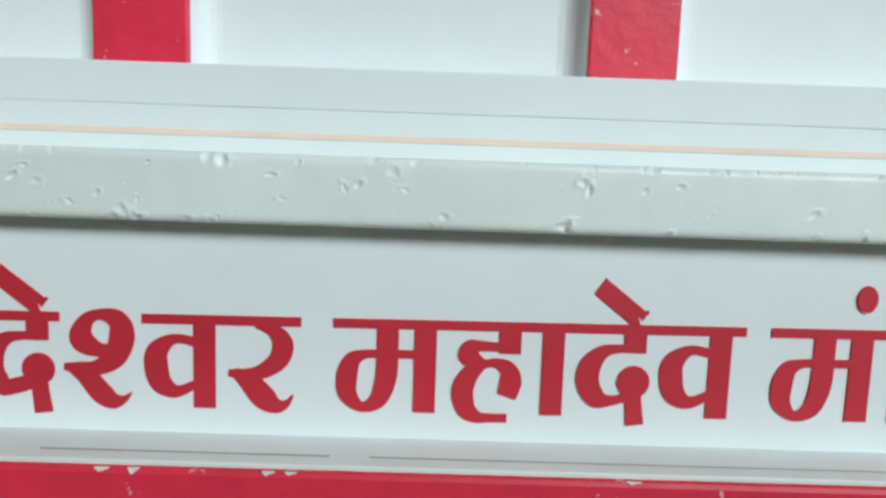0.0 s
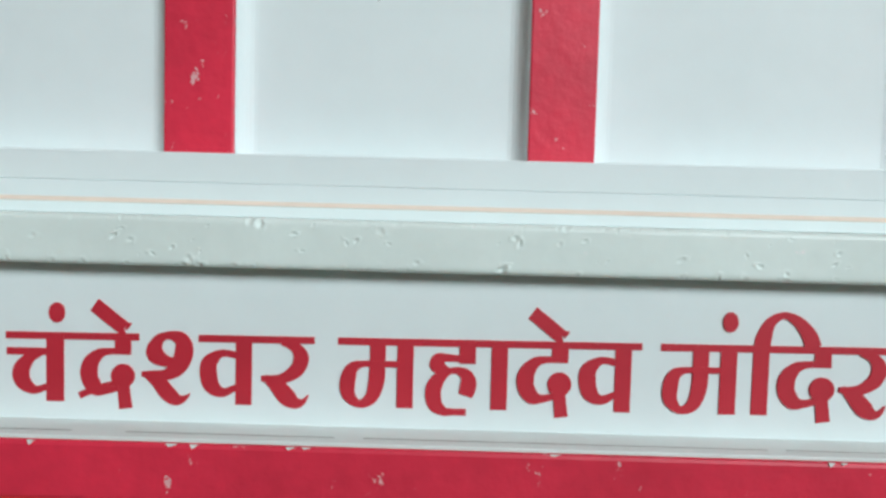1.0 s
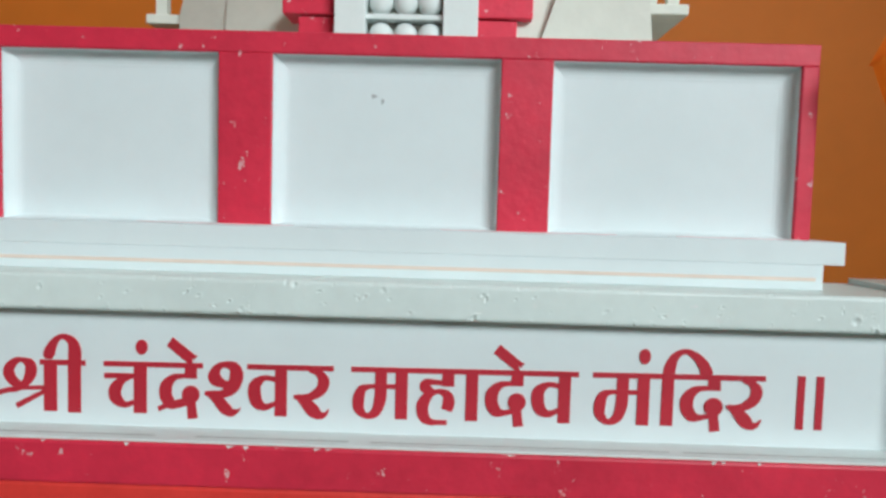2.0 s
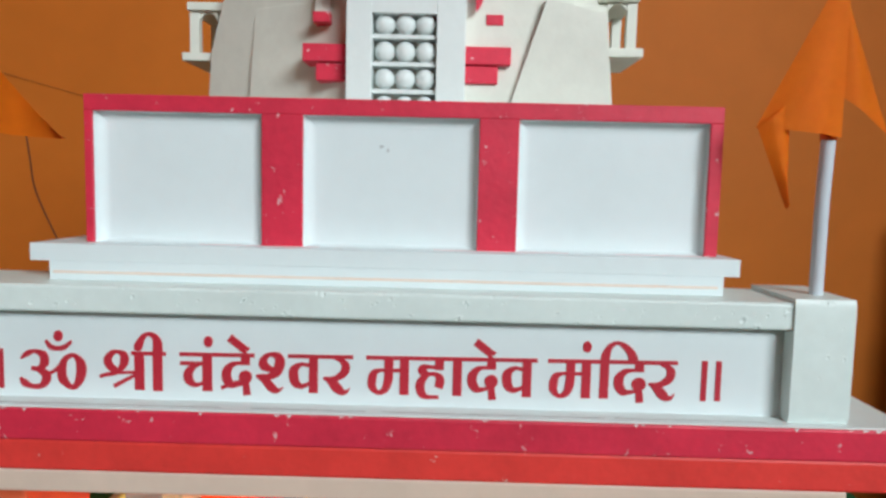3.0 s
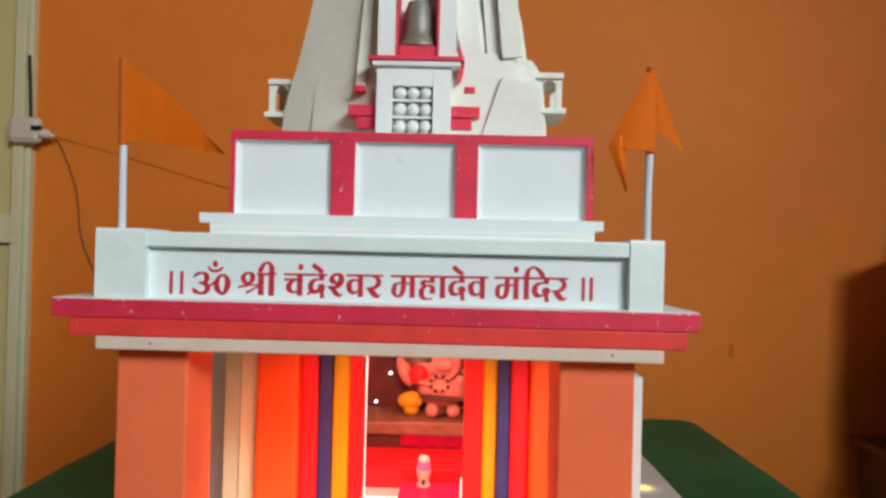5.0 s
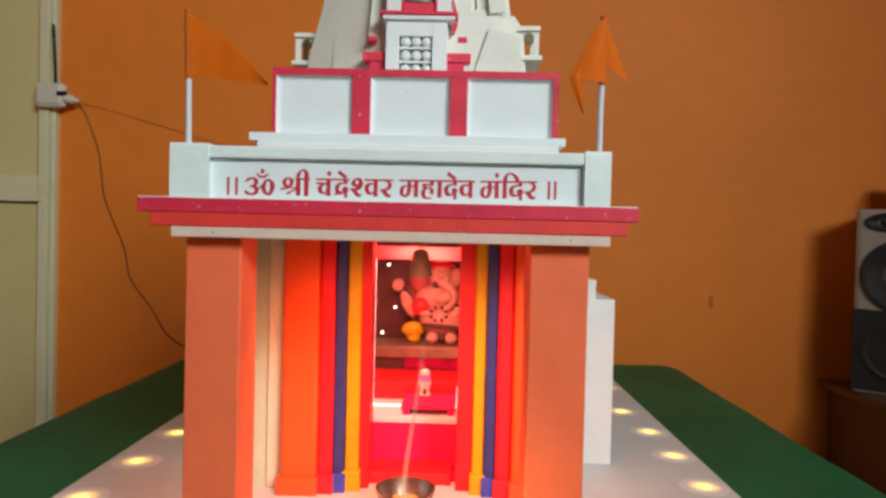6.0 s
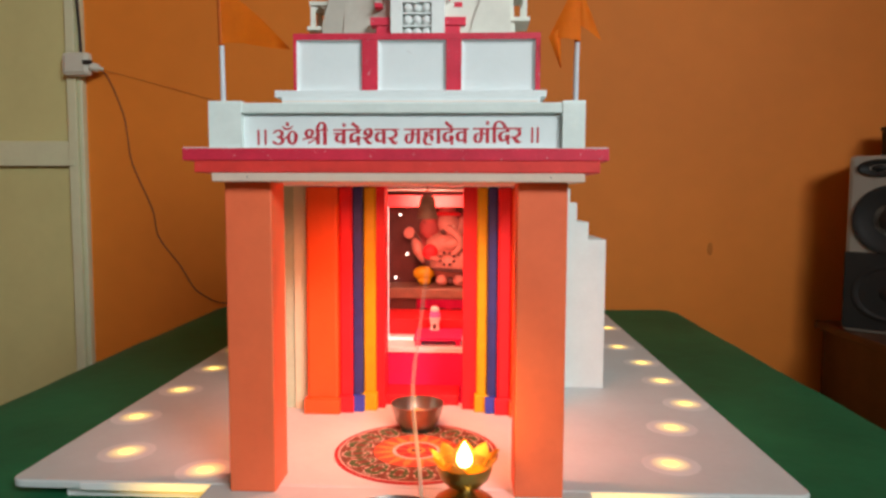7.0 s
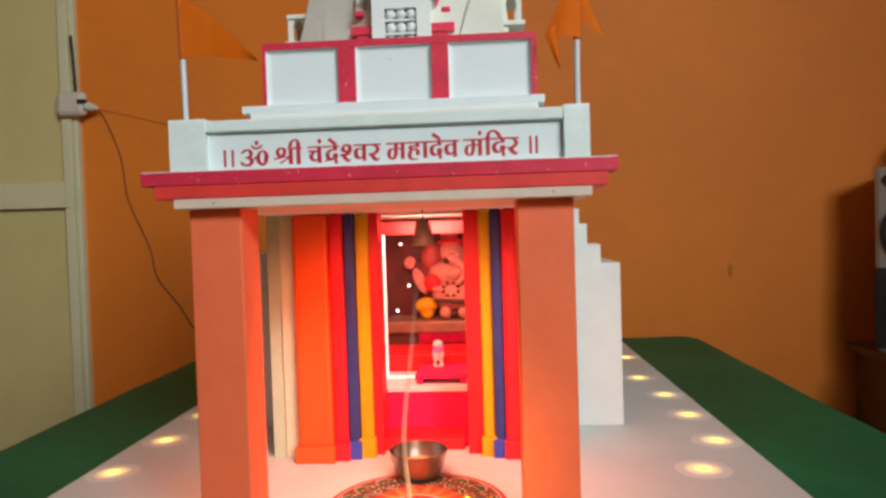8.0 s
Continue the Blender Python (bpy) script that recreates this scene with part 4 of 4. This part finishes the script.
def brush(path, ox, kx=1.0, kz=1.0):
    """One stroke of a flat brush along (x, height, width), as thin red relief on the panel."""
    global layer
    layer = (layer + 1) % 7
    pts = smooth_path([(x * kx, v * kz, w * (kx + kz) / 2) for x, v, w in path], 8 if len(path) > 2 else 1)
    bm = bmesh.new()
    rows = []
    for i, p in enumerate(pts):
        a, b = pts[max(i - 1, 0)], pts[min(i + 1, len(pts) - 1)]
        d = Vector((b.x - a.x, b.y - a.y)).normalized()
        s = Vector((-d.y, d.x)) * p.z / 2
        y = 0.00872 - 0.00002 * layer - 0.0000022 * i
        rows.append([bm.verts.new((XO + (ox + p.x + e * s.x) * KX, yy, ZB + (p.y + e * s.y) * KZ + TILT * (XO + (ox + p.x) * KX))) for e, yy in ((-1, y), (1, y), (1, 0.0092), (-1, 0.0092))])
    for a, b in zip(rows, rows[1:]):
        for k in range(4):
            bm.faces.new((a[k], a[(k + 1) % 4], b[(k + 1) % 4], b[k]))
    bm.faces.new(rows[0])
    bm.faces.new(rows[-1])
    return bm
def letter(ox, strokes, kx=1.0, kz=1.0, dots=()):
    bm = bmesh.new()
    for path in strokes:
        m = bpy.data.meshes.new("stroke")
        b = brush(path, ox, kx, kz)
        b.to_mesh(m)
        b.free()
        bm.from_mesh(m)
        bpy.data.meshes.remove(m)
    for x, v, rx, rv in dots:
        n = 24
        f = [[bm.verts.new((XO + (ox + x * kx + rx * kx * math.cos(2 * math.pi * k / n)) * KX, y, ZB + (v * kz + rv * kz * math.sin(2 * math.pi * k / n)) * KZ + TILT * (XO + ox * KX))) for k in range(n)] for y in (0.00851, 0.0092)]
        bm.faces.new(f[0])
        bm.faces.new(list(reversed(f[1])))
        for k in range(n):
            bm.faces.new((f[0][k], f[1][k], f[1][(k + 1) % n], f[0][(k + 1) % n]))
    return sp("letter", bm, LETTER, "", panel)
def stem(x, w=34, lo=0, hi=134):
    return [(x, lo, w), (x, hi, w)]
DA = [stem(88, 34, 96, 133), [(105, 102, 12), (60, 102, 13), (36, 95, 22), (19, 74, 34), (18, 48, 35), (32, 28, 30), (52, 24, 16), (80, 30, 12)], [(88, 40, 26), (90, 20, 26), (94, -12, 28)]]
DOT = [(88, 54, 25, 24)]
E_SIGN = [[(28, 194, 29), (90, 148, 29)], [(78, 152, 22), (92, 136, 4)], [(92, 150, 14), (105, 158, 4)]]
VA = [stem(91), [(78, 98, 14), (45, 102, 15), (20, 84, 32), (17, 60, 36), (25, 36, 32), (48, 24, 18), (78, 36, 12)]]
RA = [[(44, 126, 10), (70, 118, 20), (85, 98, 32), (78, 74, 30), (52, 56, 22), (28, 52, 16), (2, 54, 10)], [(10, 56, 12), (34, 40, 30), (56, 18, 36), (74, 6, 24), (90, 8, 12), (101, 22, 3)]]
MA = [stem(140), [(82, 132, 33), (82, 90, 33), (80, 50, 33), (68, 18, 26), (43, 7, 15), (22, 26, 28), (20, 52, 32), (28, 76, 26), (48, 86, 13), (80, 87, 12), (125, 87, 12)]]
HA = [stem(89, 34, 91, 133), [(100, 99, 14), (60, 101, 14), (30, 101, 20), (26, 90, 34), (34, 80, 26), (50, 72, 18)],
      [(40, 72, 14), (66, 77, 14), (86, 68, 26), (92, 50, 34), (86, 27, 30)], [(48, 74, 14), (28, 58, 28), (18, 34, 34), (24, 8, 30), (42, -5, 18), (60, -6, 13), (88, -6, 13)]]
HALF_SHA = [[(80, 86, 14), (55, 84, 22), (30, 100, 36), (38, 126, 22), (60, 136, 16), (85, 128, 30), (92, 105, 38), (80, 74, 34), (52, 57, 22), (25, 57, 16), (3, 58, 10)],
            [(10, 58, 12), (36, 44, 28), (58, 20, 32), (76, 8, 24), (92, 10, 12), (104, 20, 3)]]
CHA = [[(2, 99, 14), (84, 99, 14)], [(72, 96, 10), (48, 86, 22), (31, 61, 34), (35, 38, 32), (58, 22, 16), (86, 31, 12)], stem(99, 36)]
SHRA = [[(67, 64, 16), (40, 82, 28), (30, 107, 30), (47, 131, 20), (67, 136, 13), (88, 123, 30), (89, 98, 31), (75, 74, 21), (53, 59, 16), (22, 53, 13), (2, 46, 14)],
        [(53, 60, 10), (127, 63, 11)], [(127, 53, 12), (51, 12, 15)], stem(143, 36)]
LONG_I = [[(138, 140, 20), (140, 156, 32), (156, 188, 20), (177, 201, 14), (200, 190, 24), (209, 165, 35), (208, 130, 36)], stem(208, 36, -3)]
SHORT_I = [stem(17), [(18, 125, 34), (20, 152, 33), (33, 183, 22), (60, 198, 14), (90, 186, 22), (114, 160, 31), (124, 135, 34)]]
OM = [[(62, 128, 8), (90, 150, 24), (125, 162, 16), (160, 145, 36), (165, 112, 38), (140, 86, 22), (108, 88, 18)],
      [(130, 82, 14), (165, 66, 36), (172, 40, 40), (150, 12, 26), (110, 8, 20), (75, 24, 30), (58, 46, 8)],
      [(170, 66, 16), (200, 72, 16), (232, 100, 18), (262, 134, 18)],
      [(262, 138, 20), (292, 148, 16), (322, 112, 42), (322, 60, 44), (302, 16, 28), (278, 8, 22), (246, 40, 40), (240, 80, 40), (255, 128, 26), (285, 146, 16)],
      [(172, 210, 14), (195, 182, 22), (225, 176, 20), (255, 182, 22), (285, 208, 12)]]
for ox in (-902, -832, 1790, 1842):
    letter(ox, [stem(0, 21, -2, 140)])
letter(-810, OM, 0.867, 0.82, [(228, 232, 20, 24)])
letter(-460, SHRA, 1.05)
letter(-460, LONG_I, 1.05)
letter(-159, CHA, 1.05, 1.0, [(103, 178, 16, 20)])
letter(0, DA + [[(-4, 12, 13), (30, 26, 14), (80, 40, 12)]], dots=DOT)
letter(0, E_SIGN)
letter(125, HALF_SHA)
letter(251, VA)
letter(377, RA)
letter(541, MA)
letter(722, HA)
letter(861, [stem(17)])
letter(916, DA, dots=DOT)
letter(916, E_SIGN)
letter(1045, VA)
letter(1215, MA, dots=[(140, 184, 16, 20)])
letter(1405, SHORT_I)
letter(1458, DA, 1.05, dots=DOT)
letter(1584, RA, 0.98)
for x0, x1 in ((-340, -210), (-159, 122), (247, 490), (539, 1174), (1213, 1691)):
    letter(0, [[(x0, 131, 14), (x1, 131, 14)]])

# ---- flags ----
def sheet(rows, thick=0.0005):
    """Cloth from rows of points, each row with the same count."""
    bm = bmesh.new()
    g = [[bm.verts.new(p) for p in smooth_path(r, 3)] for r in rows]
    for a, b in zip(g, g[1:]):
        for k in range(len(a) - 1):
            bm.faces.new((a[k], a[k + 1], b[k + 1], b[k]))
    bmesh.ops.solidify(bm, geom=list(bm.faces), thickness=thick)
    return bm
SLEEVE = mat("rust_cloth", (0.55, 0.11, 0.012), 0.8, var=0.15, scale=40, bump=0.3, bscale=900, bdist=0.0005)
fl = thing("flag", "saffron pennant on a white straw pole, flying", "flag", (-0.236, 0.018, 0.5435), group="pennants on the parapet")
part("pole", tube([(0, 0, 0), (-0.0005, 0, 0.04), (-0.001, 0, 0.082)], 0.0034, 16), STRAW, fl, smooth=True)
part("sleeve", tube([(-0.001, 0, 0.078), (-0.002, 0, 0.12), (-0.003, 0, 0.157)], 0.0040, 12), SLEEVE, fl, "cloth sleeve over the pole", True)
rows = []
for i in range(9):
    v = i / 8
    top = (0.000 + 0.094 * v, 0.154 - 0.030 * v - 0.052 * v ** 1.5)
    bot = (0.000 + 0.094 * v, 0.079 + 0.006 * math.sin(v * 5) * (1 - v) - 0.007 * v)
    rows.append([(top[0] + (bot[0] - top[0]) * u - 0.003 * (1 - v), 0.008 * math.sin(v * 5.5 + u) * v - 0.0036, top[1] + (bot[1] - top[1]) * u) for u in (0, 0.33, 0.66, 1)])
part("cloth", sheet(rows), FLAG, fl, smooth=True)
fr = thing("flag", "saffron pennant folded over its white straw pole", "flag", (0.2395, 0.018, 0.5435), group="pennants on the parapet")
part("pole", tube([(0, 0, 0), (0, 0, 0.05), (0.001, 0, 0.084)], 0.0034, 16), STRAW, fr, smooth=True)
part("sleeve", tube([(0.001, 0, 0.080), (0.001, 0, 0.12), (0.001, 0, 0.158)], 0.0042, 12), SLEEVE, fr, "cloth sleeve over the pole", True)
rows = []
for i in range(7):
    v = i / 6
    left, right = (-0.004 - 0.034 * v, 0.153 - 0.068 * v), (0.004 + 0.000 * v, 0.153 - 0.072 * v)
    rows.append([(left[0] + (right[0] - left[0]) * u, -0.005 - 0.006 * math.sin(u * 3.0) * v, left[1] + (right[1] - left[1]) * u) for u in (0, 0.33, 0.66, 1)])
part("cloth", sheet(rows), FLAG, fr, smooth=True)
rows = []
for i in range(7):
    v = i / 6
    left, right = (-0.002 + 0.004 * v, 0.154 - 0.052 * v), (0.004 + 0.029 * v, 0.153 - 0.070 * v)
    rows.append([(left[0] + (right[0] - left[0]) * u, 0.000 - 0.005 * math.sin(u * 3.1 + v), left[1] + (right[1] - left[1]) * u) for u in (0, 0.33, 0.66, 1)])
part("cloth", sheet(rows), FLAG, fr, smooth=True)
rows = []
for i in range(6):
    v = i / 5
    rows.append([(-0.038 + 0.0165 * v, -0.007, 0.085 - 0.040 * v), (-0.030 + 0.009 * v, -0.010, 0.092 - 0.045 * v), (-0.0225 + 0.002 * v, -0.006, 0.098 - 0.052 * v)])
part("cloth", sheet(rows), FLAG, fr, smooth=True)

# ---- along the back wall ----
sw = thing("switch_box", "white plastic socket box on the door frame", "socket", (-1.462, YB - 0.045, 0.940))
part("box", B(-0.062, 0.052, -0.040, 0.0, -0.048, 0.046, 0.017), PLASTIC, sw)
part("face_plate", B(-0.045, 0.036, -0.043, -0.036, -0.034, 0.032, 0.003), PLASTIC, sw)
ad = part("plug", lathe([(0.016, 0), (0.018, 0.004), (0.016, 0.03), (0.009, 0.036), (0.006, 0.05), (0.0, 0.051)], 20), PLASTIC, sw, "white plug pushed into the socket", True)
ad.matrix_basis = pose(0.05, -0.03, -0.01, 0, 100, 20)
part("plug_pin_block", B(0.03, 0.065, -0.048, -0.036, -0.004, 0.012, 0.002), BLACK, sw, "black second plug")
cable = [(-1.40, YB - 0.055, 0.925), (-1.380, YB - 0.006, 0.904), (-1.319, YB - 0.006, 0.757), (-1.302, YB - 0.006, 0.660), (-1.285, YB - 0.006, 0.550), (-1.208, YB - 0.006, 0.366), (-1.183, YB - 0.006, 0.249), (-1.096, YB - 0.006, 0.133), (-1.039, YB - 0.006, 0.039), (-0.957, YB - 0.006, -0.014), (-0.890, YB - 0.006, -0.023)]
solid("power_cable", tube(smooth_path(cable, 5), 0.0024), WIRE, "thin brown cable hanging down the orange wall", "cable", smooth=True)
cable2 = [(-1.40, YB - 0.05, 0.93), (-1.337, YB - 0.004, 0.913), (-1.110, YB - 0.004, 0.853), (-0.944, YB - 0.004, 0.806), (-0.694, YB - 0.004, 0.739), (-0.373, YB - 0.004, 0.684), (-0.098, YB - 0.004, 0.647)]
solid("thin_wire", tube(smooth_path(cable2, 6), 0.0013), mat("rust_wire", (0.48, 0.14, 0.025), 0.6, bump=0), "thin rust coloured wire along the orange wall", "wire", smooth=True)
hook = [(-1.470, YB - 0.05, 1.21), (-1.464, YB - 0.05, 1.10), (-1.459, YB - 0.05, 0.98)]
solid("hook_wire", tube(smooth_path(hook, 5), 0.0055), BLACK, "short dark wire above the socket box", "wire", smooth=True)
for x, z, r in ((1.059, 0.216, 0.018),):
    bm = lathe([(0.0, 0.0), (r, 0.0), (r * 0.7, 0.002), (0.0, 0.003)], 14)
    bm.transform(Matrix.Diagonal((0.6, 1.5, 1, 1)))
    bm.transform(pose(x, YB, z, 90, 0, 0))
    solid("wall_chip", bm, mat("chipped_plaster", (0.60, 0.17, 0.022), 0.8, bump=0.3), "small chipped dent in the orange plaster", "chip")

# ---- desk and loudspeaker ----
desk = thing("desk", "dark polished wooden desk against the wall", "desk", (1.847, 1.307, ZF))
for n, a in (("top", (-0.38, 0.6, -0.50, 0.535, 0.687, 0.717, 0.006)), ("side_panel", (-0.35, -0.32, -0.46, 0.52, 0.0, 0.687, 0.003)), ("side_panel", (0.54, 0.57, -0.46, 0.52, 0.0, 0.687, 0.003)), ("back_panel", (-0.32, 0.54, 0.49, 0.52, 0.1, 0.687, 0.002)), ("drawer_front", (-0.32, 0.54, -0.46, -0.44, 0.50, 0.679, 0.004))):
    part(n, B(*a), WOOD, desk)
spk = thing("loudspeaker", "white loudspeaker with black cones on the desk", "loudspeaker", (1.645, 1.645, -0.063))
spk.rotation_euler, spk.scale = (0, 0, radians(-38)), (1.296, 1.296, 1.296)
part("cabinet", B(-0.104, 0.125, -0.10, 0.10, 0.0, 0.49, 0.012), SPEAKER, spk)
def cone(x, z, r, sx=1.0):
    bm = lathe([(r, 0.0), (r, 0.006), (r * 0.9, 0.008), (r * 0.82, 0.003), (r * 0.35, -0.001), (r * 0.3, 0.004), (0.0, 0.008)], 40)
    bm.transform(pose(x, -0.10, z, 90, 0, 0))
    for v in bm.verts:
        v.co.x = x + (v.co.x - x) * sx
    return bm
part("woofer", cone(0.005, 0.315, 0.095, 1.0), BLACK, spk, "large black cone", True)
part("tweeter", cone(-0.030, 0.455, 0.024, 2.2), BLACK, spk, "small black horn", True)
part("lower_cone", cone(0.012, 0.115, 0.080, 1.2), BLACK, spk, "black lower cone", True)
part("grille_strip", B(-0.1045, 0.06, -0.103, 0.05, 0.01, 0.225, 0.004), BLACK, spk, "dark side grille")
vase = thing("vase", "small white and red vase on the desk", "vase", (1.634, 1.46, -0.063))
part("body", lathe([(0.02, 0), (0.035, 0.01), (0.04, 0.03), (0.03, 0.055), (0.018, 0.07), (0.022, 0.08)], 28), SPEAKER, vase, smooth=True)
part("band", lathe([(0.0405, 0.018), (0.0415, 0.028), (0.0405, 0.036)], 28), CRIMSON, vase, "painted red band", True)
dbox = thing("storage_box", "small dark box on top of the loudspeaker", "box", (1.72, 1.68, 0.572))
part("body", B(-0.075, 0.075, -0.08, 0.08, 0.0, 0.10, 0.006), BLACK, dbox)
part("lid", B(-0.078, 0.078, -0.083, 0.083, 0.10, 0.115, 0.004), BLACK, dbox)
